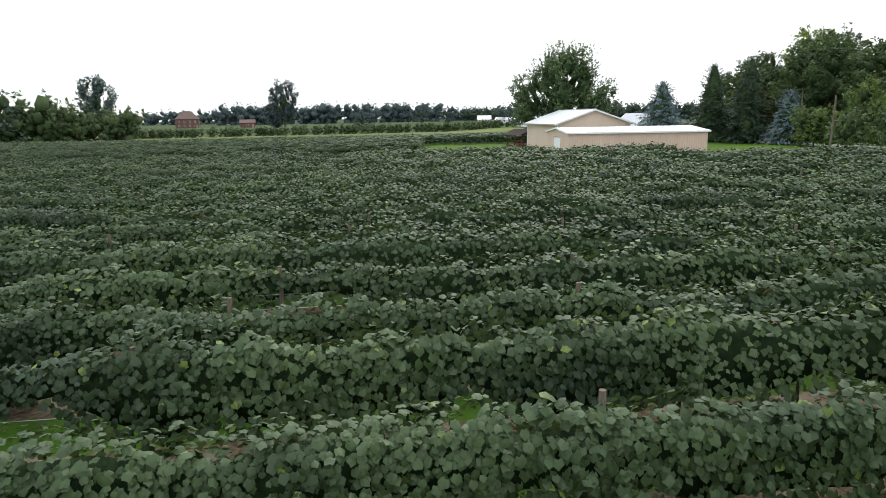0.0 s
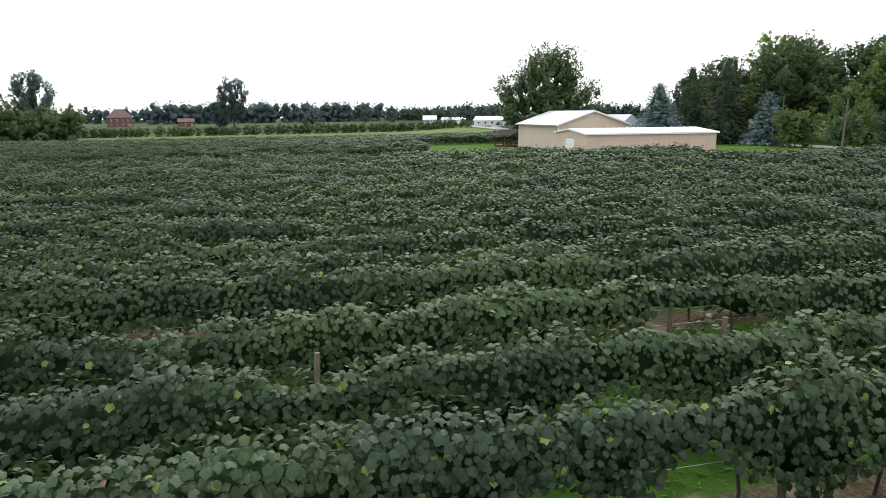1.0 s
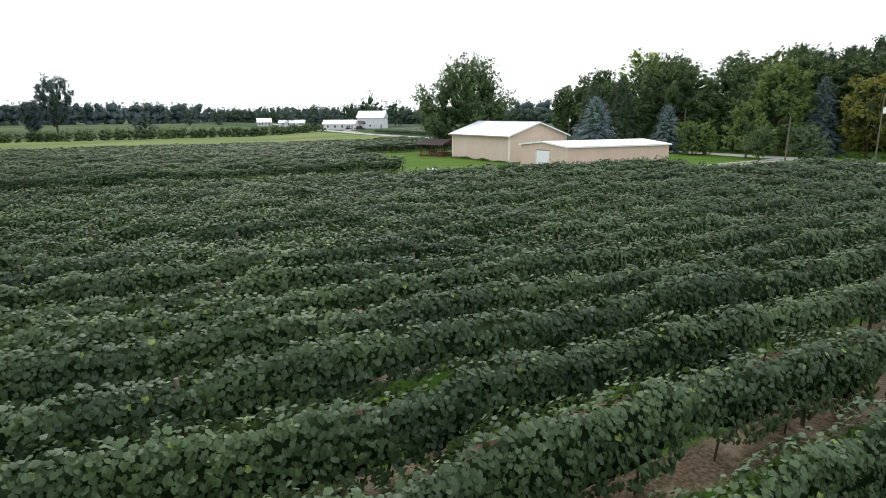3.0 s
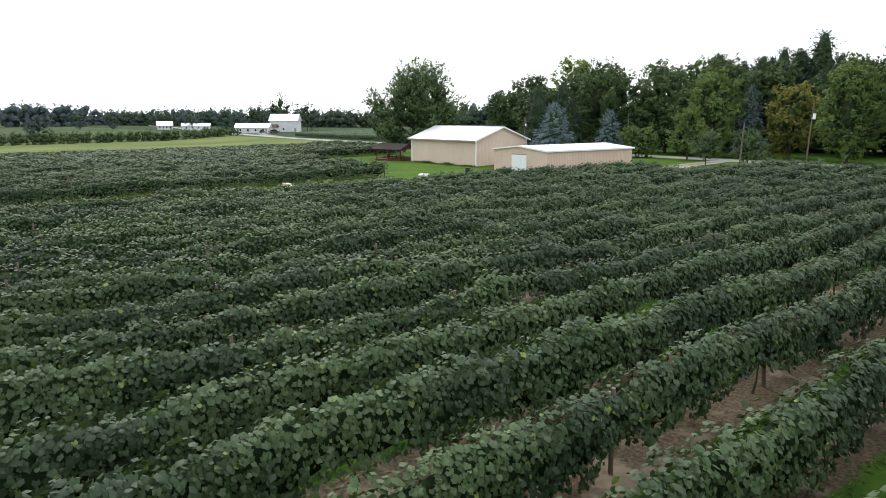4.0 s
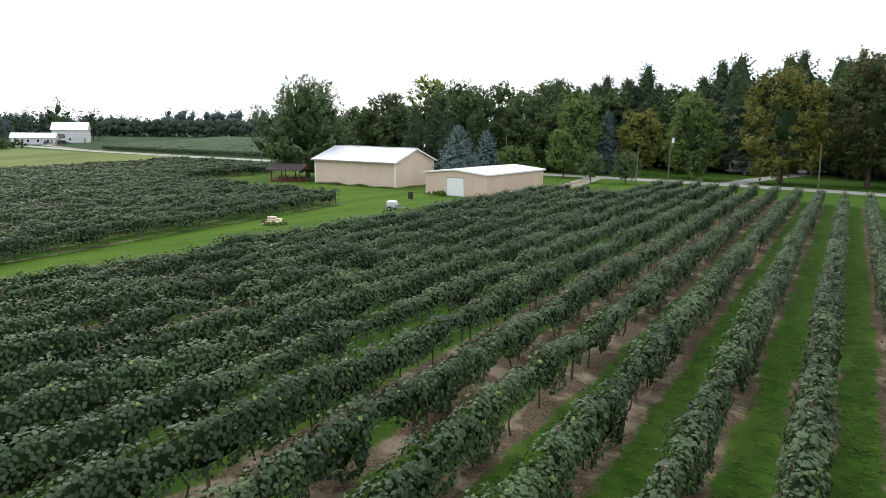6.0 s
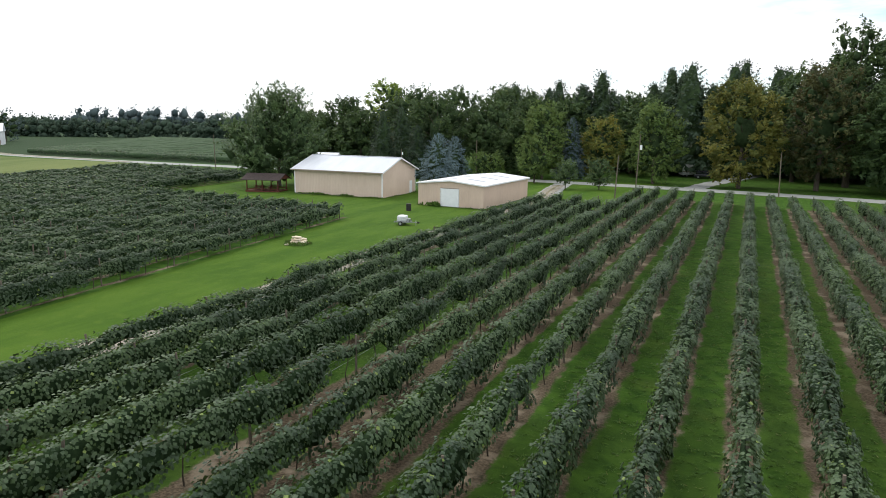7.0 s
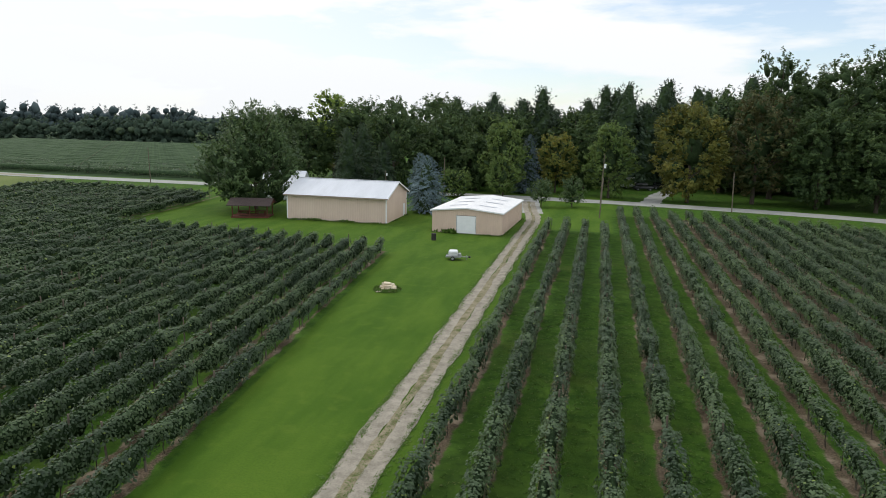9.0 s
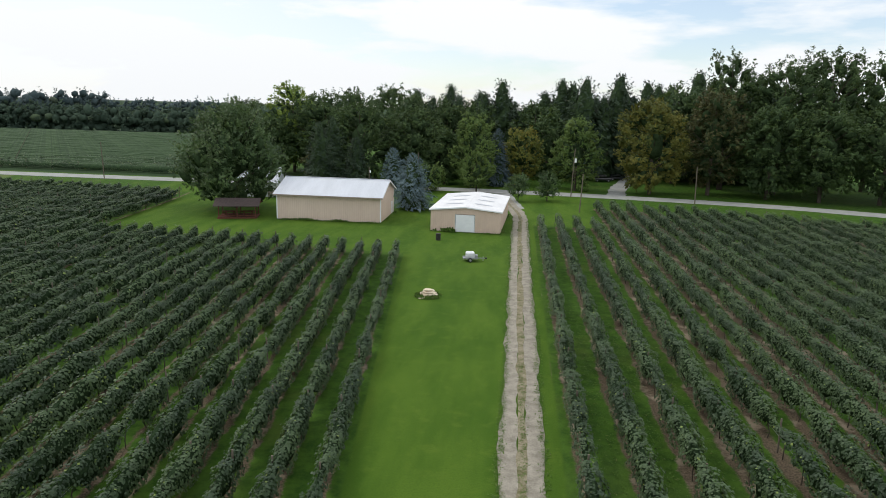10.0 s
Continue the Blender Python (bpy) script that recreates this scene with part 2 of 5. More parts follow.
def mesh_of(name, verts, faces, mats, smooth=False):
    """A mesh from an array of places and an array of faces of one size (or a list of such arrays)."""
    me = bpy.data.meshes.new(name)
    faces = faces if isinstance(faces, list) else [faces]
    loops = np.concatenate([f.ravel() for f in faces])
    sizes = np.concatenate([np.full(len(f), f.shape[1]) for f in faces])
    me.vertices.add(len(verts)), me.loops.add(len(loops)), me.polygons.add(len(sizes))
    me.vertices.foreach_set("co", np.asarray(verts, np.float32).ravel())
    me.loops.foreach_set("vertex_index", loops.astype(np.int32))
    me.polygons.foreach_set("loop_start", (np.cumsum(sizes) - sizes).astype(np.int32))
    if smooth:
        me.polygons.foreach_set("use_smooth", np.ones(len(sizes), bool))
    for m in mats if isinstance(mats, (list, tuple)) else [mats]:
        me.materials.append(m)
    me.update(calc_edges=True)
    return me


def child(name, data, parent, m=None, label=""):
    ob = new(name, data)
    ob.parent = parent
    if m is not None:
        ob.matrix_basis = m
    return tagged(ob, label)


def part(name, bm, material, parent, label="", m=None):
    me = bpy.data.meshes.new(name)
    bmesh.ops.recalc_face_normals(bm, faces=bm.faces[:])
    bm.to_mesh(me)
    bm.free()
    me.materials.append(material)
    return child(name, me, parent, m, label)


def box(bm, x0, y0, z0, x1, y1, z1, bevel=0.0):
    made = bmesh.ops.create_cube(bm, size=1.0, matrix=Matrix.LocRotScale(((x0 + x1) / 2, (y0 + y1) / 2, (z0 + z1) / 2), None, (abs(x1 - x0), abs(y1 - y0), abs(z1 - z0))))
    if bevel:
        edges = {e for v in made["verts"] for e in v.link_edges}
        bmesh.ops.bevel(bm, geom=list(edges), offset=bevel, segments=1, affect="EDGES")
    return bm


def boxed(*args, bevel=0.0):
    return box(bmesh.new(), *args, bevel=bevel)


def tube(bm, a, b, r0, r1, n=8):
    """A tapered rod from a to b."""
    a, b = Vector(a), Vector(b)
    turn = (b - a).to_track_quat("Z", "Y").to_matrix().to_4x4()
    m = Matrix.Translation((a + b) / 2) @ turn
    bmesh.ops.create_cone(bm, cap_ends=True, segments=n, radius1=r0, radius2=r1, depth=(b - a).length, matrix=m)
    return bm


def thing(name, m, label, category, group="", kind=""):
    ob = new(name)
    ob.matrix_basis = m
    return tagged(ob, label, category, group, kind)


def wave(s, seed, *lengths):
    """A smooth random curve of about -1 to 1 along s."""
    rng = np.random.default_rng(seed)
    out = np.zeros_like(s, dtype=float)
    for n, length in enumerate(lengths):
        at = np.arange(-4000, 4000, length)
        lo = np.searchsorted(at, s) - 1
        vals = rng.uniform(-1, 1, len(at) + 1)
        f = (s - at[lo]) / length
        f = f * f * (3 - 2 * f)
        out += (vals[lo] * (1 - f) + vals[lo + 1] * f) / (n + 1)
    return out


# ---- ground ----
def build_ground():
    xs = np.unique(np.concatenate([np.linspace(-2400, -440, 14), np.arange(-440, 61, 10.0), np.linspace(60, 2000, 12)]))
    ys = np.unique(np.concatenate([np.linspace(-2000, -160, 12), np.arange(-160, 121, 10.0), np.linspace(120, 2400, 14)]))
    gx, gy = np.meshgrid(xs, ys, indexing="ij")
    verts = np.stack([gx, gy, lie(gx, gy)], -1).reshape(-1, 3)
    i = np.arange(len(xs) * len(ys)).reshape(len(xs), len(ys))
    faces = np.stack([i[:-1, :-1], i[1:, :-1], i[1:, 1:], i[:-1, 1:]], -1).reshape(-1, 4)
    ob = new("ground", mesh_of("ground", verts, faces, GROUND, True))
    tagged(ob, "grassy farm ground with bare soil strips under the vines", "ground", kind="structure")


def ribbon(name, pts, offsets, lift, material, label, kind="structure", seed=0, rag=0.0):
    """A strip draped along a line on the ground; offsets: its left and right edges from the line, in metres."""
    pts = np.array(pts, float)
    seg = np.r_[0, np.cumsum(np.hypot(*np.diff(pts, axis=0).T))]
    s = np.arange(0, seg[-1] + 0.5, 0.8 if seg[-1] > 300 else 0.45)
    c = np.stack([np.interp(s, seg, pts[:, 0]), np.interp(s, seg, pts[:, 1])], -1)
    kern = np.ones(9) / 9
    if len(s) > 30:
        for a in (0, 1):
            c[:, a] = np.convolve(np.pad(c[:, a], 4, mode="edge"), kern, "valid")
    d = np.gradient(c, axis=0)
    d /= np.linalg.norm(d, axis=1)[:, None]
    nrm = np.stack([-d[:, 1], d[:, 0]], -1)
    cols = []
    for n, o in enumerate(np.linspace(*offsets, 5)):
        edge = n in (0, 4)
        off = o + (wave(s, seed + n, 1.9, 0.9) * rag if edge else 0)
        p = c + nrm * np.broadcast_to(off, s.shape)[:, None]
        cols.append(np.c_[p, lie(p[:, 0], p[:, 1]) + lift + (0 if edge else 0.01)])
    verts = np.concatenate(cols)
    i = np.arange(len(verts)).reshape(5, len(s))
    faces = np.stack([i[:-1, :-1], i[:-1, 1:], i[1:, 1:], i[1:, :-1]], -1).reshape(-1, 4)
    ob = new(name, mesh_of(name, verts, faces, material, True))
    return tagged(ob, label, name.replace("_", " "), kind=kind)


build_ground()
LANE = [(-74.5, -80), (-74.5, 30), (-74.3, 38), (-74.8, 46), (-76.5, 56), (-78, 68)]
ROAD = [(-1200, 230), (-520, 120), (-330, 84), (-246, 74), (-201, 72), (-153, 72.5), (-110, 74), (-85, 74.5), (-64, 73.3), (-45, 70.8), (-31, 68.5), (-20, 65.8), (-7, 61), (40, 40), (140, -10)]
ribbon("road", ROAD, (-3.1, 3.1), 0.03, ASPHALT, "pale worn asphalt country road", seed=3, rag=0.12)
ribbon("lane_track", LANE, (0.22, 1.24), 0.03, GRAVEL, "pale sandy gravel wheel track of the farm lane", seed=5, rag=0.13)
ribbon("lane_track", LANE, (-1.24, -0.22), 0.03, GRAVEL, "pale sandy gravel wheel track of the farm lane", seed=8, rag=0.13)
ribbon("lane_middle", LANE, (-0.27, 0.27), 0.036, VERGE, "dry sparse grass strip between the wheel tracks", seed=11, rag=0.12)


# ---- vineyard ----
LEAF_LOBED = np.array([(-0.12, 0, 0.05), (-0.34, 0, 0.0), (-0.48, 0.24, -0.05), (-0.14, 0.47, -0.12), (0.13, 0.52, -0.20), (0.30, 0.33, -0.07), (0.60, 0, -0.22), (0.30, -0.33, -0.07), (0.13, -0.52, -0.20), (-0.14, -0.47, -0.12), (-0.48, -0.24, -0.05)])
LOBED_FACES = np.array([(0, n, n % 10 + 1) for n in range(1, 11)])
LEAF_FULL = np.array([(-0.24, 0, 0.06), (-0.50, 0.36, -0.08), (0.08, 0.56, -0.22), (0.64, 0, -0.20), (0.08, -0.56, -0.22), (-0.50, -0.36, -0.08)])
FULL_FACES = np.array([(0, 1, 2), (0, 2, 3), (0, 3, 4), (0, 4, 5)])
LEAF_LITE = np.array([(-0.45, 0, 0.0), (0.0, 0.52, -0.14), (0.58, 0, -0.04), (0.0, -0.52, -0.14)])
LITE_FACES = np.array([(0, 1, 2), (0, 2, 3)])


def unit(v):
    return v / np.maximum(np.linalg.norm(v, axis=-1, keepdims=True), 1e-6)


def scatter_leaves(at, normal, tip, size, shape, faces):
    """Copies of a leaf shape at places, facing normal, with tips along tip."""
    n = unit(normal)
    t = unit(tip - (tip * n).sum(-1, keepdims=True) * n)
    b = np.cross(n, t)
    s = size[:, None, None]
    verts = at[:, None] + s * (shape[None, :, 0:1] * t[:, None] + shape[None, :, 1:2] * b[:, None] + shape[None, :, 2:3] * n[:, None])
    idx = faces[None] + (np.arange(len(at)) * len(shape))[:, None, None]
    return verts.reshape(-1, 3), idx.reshape(-1, 3)


LUSH_FROM = 230      # the rows sown from here on hang lower and fuller


def profile(s, seed):
    """Half width, top, skirt of either side and fullness of a row along s."""
    full = np.clip(1.10 + 0.85 * wave(s, seed, 2.9, 1.1), 0.0, 1.0)
    mound = np.cos(2 * math.pi * s / 2.4 + seed)          # each vine swells between its neighbours
    w = 0.22 + 0.26 * full + 0.08 * wave(s, seed + 1, 2.1, 0.8) + 0.03 * mound
    top = 1.83 + 0.19 * full + 0.25 * wave(s, seed + 2, 3.4, 1.2) + 0.05 * mound
    skirt_l = 1.42 - 0.86 * full + 0.32 * wave(s, seed + 3, 1.7, 0.6) - 0.10 * mound
    skirt_r = 1.42 - 0.86 * full + 0.32 * wave(s, seed + 4, 1.7, 0.6) - 0.10 * mound
    if seed >= 2000:
        w, top, skirt_l, skirt_r = w * 0.84, top - 0.22, skirt_l - 0.2, skirt_r - 0.2
    elif seed > LUSH_FROM:
        skirt_l, skirt_r = skirt_l - 0.08, skirt_r - 0.08
        top = top - (0.30 if seed > 350 else (0.12 if seed > 330 else 0.0))
    return w, top, np.clip(skirt_l, 0.28, 1.5), np.clip(skirt_r, 0.28, 1.5), full


def row_foliage(seed, x0, lean, y0, y1, thin=-999.0):
    """Leaves and the inner mass, coloured dark as shade, of a row that runs along y at x = x0 - lean * y; coarser
    leaves south of thin.
    """
    rng = np.random.default_rng(seed)
    V, F, base = [], [], 0
    step = 0.8
    edges = np.arange(y0, y1, 4.0)
    for a in edges:
        b = min(a + 4.0, y1)
        cx, cy = x0 - lean * (a + b) / 2, (a + b) / 2
        # detail by the distance to a line across the vineyard from its east side to the lane
        ax, ay, bx, by = -6.0, -4.0, -75.0, -64.0
        f = np.clip(((cx - ax) * (bx - ax) + (cy - ay) * (by - ay)) / ((bx - ax) ** 2 + (by - ay) ** 2), 0, 1)
        far = math.hypot(cx - ax - f * (bx - ax), cy - ay - f * (by - ay))
        far = math.hypot(far, 5.4 + 12.6 * f) * (0.8 if seed >= 2000 else 1.0)
        if a + 4.0 < thin:
            per, size, shape, faces = 30, 0.40, LEAF_LITE, LITE_FACES
        elif far < 8.6:
            per, size, shape, faces = 410, 0.117, LEAF_LOBED, LOBED_FACES
        elif far < 13.5:
            per, size, shape, faces = 360, 0.130, LEAF_FULL, FULL_FACES
        elif far < 32:
            per, size, shape, faces = 290, 0.144, LEAF_LITE, LITE_FACES
        elif far < 48:
            per, size, shape, faces = 165, 0.186, LEAF_LITE, LITE_FACES
        elif far < 75:
            per, size, shape, faces = 76, 0.26, LEAF_LITE, LITE_FACES
        elif far < 110:
            per, size, shape, faces = 46, 0.34, LEAF_LITE, LITE_FACES
        else:
            per, size, shape, faces = 26, 0.46, LEAF_LITE, LITE_FACES
        n = int(per * (b - a))
        s = rng.uniform(a, b, n)
        w, top, kl, kr, full = profile(s, seed)
        keep = rng.uniform(0, 1, n) < 0.22 + 0.85 * full
        s, w, top, kl, kr = s[keep], w[keep], top[keep], kl[keep], kr[keep]
        n = len(s)
        mid = top - 0.5
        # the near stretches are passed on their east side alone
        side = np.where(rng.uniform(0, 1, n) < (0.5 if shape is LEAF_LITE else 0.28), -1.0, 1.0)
        low = np.where(side < 0, kl, kr)
        on_side = rng.uniform(0, 1, n) < np.maximum(mid - low, 0) / (np.maximum(mid - low, 0) + 0.75)
        phi = rng.uniform(0, math.pi / 2, n)
        lx = np.where(on_side, w * (1.0 - 0.1 * rng.uniform(0, 1, n)), w * np.cos(phi) ** 0.75)
        lz = np.where(on_side, low + (mid - low) * rng.uniform(0, 1, n), mid + 0.5 * np.sin(phi) ** 0.75)
        nx = np.where(on_side, 1.0, np.cos(phi))
        nz = np.where(on_side, 0.42, np.sin(phi) + 0.35)
        normal = np.stack([side * nx, np.zeros(n), nz], -1) + rng.normal(0, 0.36 if far < 13.5 else (0.28 if far < 32 else (0.22 if far < 48 else 0.15)), (n, 3))
        tip = np.stack([side * 0.5, np.zeros(n), -np.ones(n)], -1) + rng.normal(0, 0.45, (n, 3))
        band = np.floor(np.where(on_side, lz * 3.2, 5 + phi * 1.9)) + np.where(side < 0, 20, 0)
        out = rng.normal(-0.02, 0.045, n) + 0.145 * wave(s + band * 61.7, seed + 5, 0.66, 0.3) * np.minimum(full[keep] + 0.3, 1)
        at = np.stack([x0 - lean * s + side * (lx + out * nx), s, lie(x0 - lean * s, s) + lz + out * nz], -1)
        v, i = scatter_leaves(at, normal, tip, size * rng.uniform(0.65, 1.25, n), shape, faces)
        V.append(v), F.append(i + base)
        base += len(v)
    # inner mass; its dark colour stands for the shade between the leaves
    s = np.arange(y0, y1, step)
    w, top, kl, kr, full = profile(s, seed)
    west = seed >= 2000          # seen from afar alone: a fuller mass, fewer leaves
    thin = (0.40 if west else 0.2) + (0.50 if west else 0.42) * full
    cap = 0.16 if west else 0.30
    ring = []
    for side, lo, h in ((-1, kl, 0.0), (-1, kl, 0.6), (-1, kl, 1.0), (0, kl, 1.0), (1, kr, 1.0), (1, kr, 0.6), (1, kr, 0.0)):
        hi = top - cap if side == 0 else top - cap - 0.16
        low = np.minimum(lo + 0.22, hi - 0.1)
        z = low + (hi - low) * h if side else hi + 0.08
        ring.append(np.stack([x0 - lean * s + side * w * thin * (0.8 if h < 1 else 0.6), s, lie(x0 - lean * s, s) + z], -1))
    ring = np.concatenate(ring)
    m = len(s)
    i = np.arange(7 * m).reshape(7, m)
    q = np.stack([i[:, :-1], i[:, 1:], np.roll(i, -1, 0)[:, 1:], np.roll(i, -1, 0)[:, :-1]], -1).reshape(-1, 4)
    return np.concatenate(V), [np.concatenate(F)], ring, q


def trunk_mesh(seed):
    rng = random.Random(seed)
    bm = bmesh.new()
    p = Vector((0, 0, -0.05))
    r = 0.035
    for z in (0.4, 0.95, 1.5):
        q = Vector((rng.uniform(-0.09, 0.09), rng.uniform(-0.12, 0.12), z))
        tube(bm, p, q, r, r * 0.85, 4)
        p, r = q, r * 0.85
    me = bpy.data.meshes.new("trunk")
    bm.to_mesh(me)
    bm.free()
    me.materials.append(BARK)
    return me


def post_mesh():
    bm = tube(bmesh.new(), (0, 0, -0.1), (0, 0, 2.02), 0.058, 0.05, 7)
    me = bpy.data.meshes.new("post")
    bm.to_mesh(me)
    bm.free()
    me.materials.append(WOOD)
    return me


TRUNKS, POST = [trunk_mesh(n) for n in range(5)], post_mesh()


def vine_row(seed, x0, lean, y0, y1, fine, group, thin=-999.0):
    rng = random.Random(seed)
    xa = x0 - lean * y1
    row = thing("vine_row", pose(xa, y1, float(lie(xa, y1))), "trellised row of leafy green grapevines on wooden posts", "vine row", group)
    verts, faces, inner, quads = row_foliage(seed, x0, lean, y0, y1, thin)
    base = np.array([xa, y1, float(lie(xa, y1))])
    child("foliage", mesh_of("foliage", verts - base, faces, VINE, True), row)
    child("row_shade_core", mesh_of("row_shade_core", inner - base, quads, ROW_SHADE), row, None, "solid inner mass of the row, coloured dark as shade")
    if fine:
        for z in (0.95, 1.3):
            m = pose(0, 0, z, 0, 0, math.degrees(math.atan(lean)))
            wire = tube(bmesh.new(), (0, 0, 0), (0, -(y1 - y0) * math.hypot(1, lean), 0), 0.006, 0.006, 3)
            part("wire", wire, STEEL, row, "galvanised trellis wire", m)
    for step, meshes, name in ((2.4, TRUNKS, "trunk"), (7.2, [POST], "post")) if fine else ((14.4, [POST], "post"),):
        y = y1 - (0.25 if name == "post" else 1.0)
        while y > max(y0, thin):
            m = pose(x0 - lean * y - xa + rng.uniform(-0.06, 0.06), y - y1, float(lie(x0 - lean * y, y) - lie(xa, y1)), rng.uniform(-4, 4), rng.uniform(-4, 4), rng.uniform(0, 360))
            child(name, rng.choice(meshes), row, m)
            y -= step
    return row


def single_leaves(row, seed, x0, y1, ya, yb, count=145):
    """Outermost leaves of a stretch of row, each its own piece."""
    rng = np.random.default_rng(seed + 7)
    kinds = []
    for size in (0.115, 0.135, 0.155):
        kinds.append(mesh_of("leaf", LEAF_LOBED * size, LOBED_FACES, VINE, True))
    s = rng.uniform(ya, yb, count)
    w, top, kl, kr, full = profile(s, seed)
    phi = rng.uniform(-0.4, 1.5, count)
    over = np.clip(phi, 0, 1.6)
    x = w * np.cos(over) ** 0.75 + 0.05
    z = np.where(phi > 0, top - 0.5 + 0.5 * np.sin(over) ** 0.75, kr + (top - 0.5 - kr) * (1 + phi / 0.4)) + 0.03
    normal = unit(np.stack([np.cos(over), 0 * s, np.sin(over) + 0.35], -1) + rng.normal(0, 0.3, (count, 3)))
    tip = np.stack([0.5 + 0 * s, 0 * s, -1 + 0 * s], -1) + rng.normal(0, 0.4, (count, 3))
    t = unit(tip - (tip * normal).sum(-1, keepdims=True) * normal)
    b = np.cross(normal, t)
    for k in range(count):
        m = Matrix((t[k], b[k], normal[k])).transposed().to_4x4()
        m.translation = Vector((x[k], s[k] - y1, z[k]))
        child("leaf", kinds[k % 3], row, m)


def build_vineyard():
    for n in range(28):
        x = ROW_X + ROW_GAP * n
        y1 = 33.5 if n < 4 else 53.2 - 0.29 * max(0, x + 56)
        thin = float(np.interp(x, (-72, -41, -33, -25, -17, -8, -5, -2, 4), (-53, -47, -43, -34, -25, -10, 5, 30, 40)))
        row = vine_row(100 + n * 11, x, 0.0, -78.0, y1, n < 25, "vine rows east of the lane", thin)
        if n in (22, 23):
            single_leaves(row, 100 + n * 11, x, y1, -4.5 if n == 23 else -14.0, 7.0 if n == 23 else -2.5)
    for n in range(41):
        x = WEST_X - WEST_GAP * n
        y1 = 9.2 + 0.125 * (-89.8 - x) if n < 20 else min(50.0 + 0.45 * (n - 20), 55.0)
        y0 = -47.0 if n < 8 else -50.0 - 0.5 * (-x - 104)
        vine_row(2000 + n * 11, x, WEST_LEAN, min(y0, -78.0), y1, n < 10, "vine rows west of the lawn", y0)


build_vineyard()


def build_alley_grass():
    """Tufts of grass and weeds in the alleys that the camera passes nearest."""
    rng = np.random.default_rng(77)
    n = 36000
    f = rng.uniform(0, 1, n)
    x = -8 - 66 * f + rng.normal(0, 8, n)
    y = 2 - 44 * f + rng.uniform(-22, 24, n)
    d = np.abs((x - ROW_X + ROW_GAP / 2) % ROW_GAP - ROW_GAP / 2)
    ok = (d > 0.75 + rng.uniform(-0.25, 0.15, n)) & (x > -71.5) & (x < -6)
    x, y = x[ok], y[ok]
    n = len(x)
    at = np.repeat(np.stack([x, y, 0.05 + 0 * x], -1), 3, 0) + rng.normal(0, 0.05, (3 * n, 3)) * np.array([1, 1, 0.2])
    tip = rng.normal(0, 1.0, (3 * n, 3)) * np.array([1, 1, 0.2]) + np.array([0, 0, 0.55])
    normal = rng.normal(0, 0.25, (3 * n, 3)) + np.array([0, 0, 1.0])
    size = np.repeat(rng.uniform(0.08, 0.19, n), 3)
    v, fc = scatter_leaves(at, normal, tip, size, LEAF_LITE * np.array([1.3, 0.24, 1.0]), LITE_FACES)
    ob = new("alley_grass", mesh_of("alley_grass", v, fc, GRASS))
    tagged(ob, "tufts of green grass and weeds between the vine rows", "grass", kind="stuff")


build_alley_grass()


def build_lane_grass():
    """Short grass that creeps over the edges and the middle of the lane."""
    rng = np.random.default_rng(78)
    n = 8000
    y = -62 + 100 * rng.uniform(0, 1, n) ** 1.3
    band = rng.choice([-1.2, 0.0, 1.2], n, p=[0.4, 0.25, 0.35])
    x = -74.5 + band + rng.normal(0, 0.13, n) + 0.12 * wave(y + band * 90, 79, 2.4, 0.9)
    keep = (np.abs(band) > 0.1) | (wave(y, 80, 5.0, 1.6) > -0.1)
    x, y = x[keep], y[keep]
    n = len(x)
    at = np.repeat(np.stack([x, y, 0.055 + 0 * x], -1), 3, 0) + rng.normal(0, 0.06, (3 * n, 3)) * np.array([1, 1, 0.1])
    tip = rng.normal(0, 1.0, (3 * n, 3)) * np.array([1, 1, 0.2]) + np.array([0, 0, 0.25])
    normal = rng.normal(0, 0.3, (3 * n, 3)) + np.array([0, 0, 1.0])
    v, fc = scatter_leaves(at, normal, tip, np.repeat(rng.uniform(0.05, 0.12, n), 3), LEAF_LITE * np.array([1.3, 0.4, 1.0]), LITE_FACES)
    ob = new("lane_grass", mesh_of("lane_grass", v, fc, GRASS))
    tagged(ob, "short grass creeping over the edges of the gravel lane", "grass", kind="stuff")


build_lane_grass()


# ---- farm buildings ----
def ribbed_sheet(width, height, pitch=0.3, rib=0.02, flat=0.6):
    """Ribbed steel in the x-z plane, ribs standing out to -y, with a back 4 cm behind."""
    bm = bmesh.new()
    prof = []
    x = 0.0
    while x < width - 1e-6:
        for dx, dy in ((0, 0), (pitch * flat, 0), (pitch * (flat + 0.1), -rib), (pitch * 0.9, -rib)):
            if x + dx < width:
                prof.append((x + dx, dy))
        x += pitch
    prof += [(width, 0), (width, 0.04), (0, 0.04)]
    lo = [bm.verts.new((px, py, 0)) for px, py in prof]
    hi = [bm.verts.new((px, py, height)) for px, py in prof]
    for a in range(len(prof)):
        b = (a + 1) % len(prof)
        bm.faces.new((lo[a], lo[b], hi[b], hi[a]))
    return bm


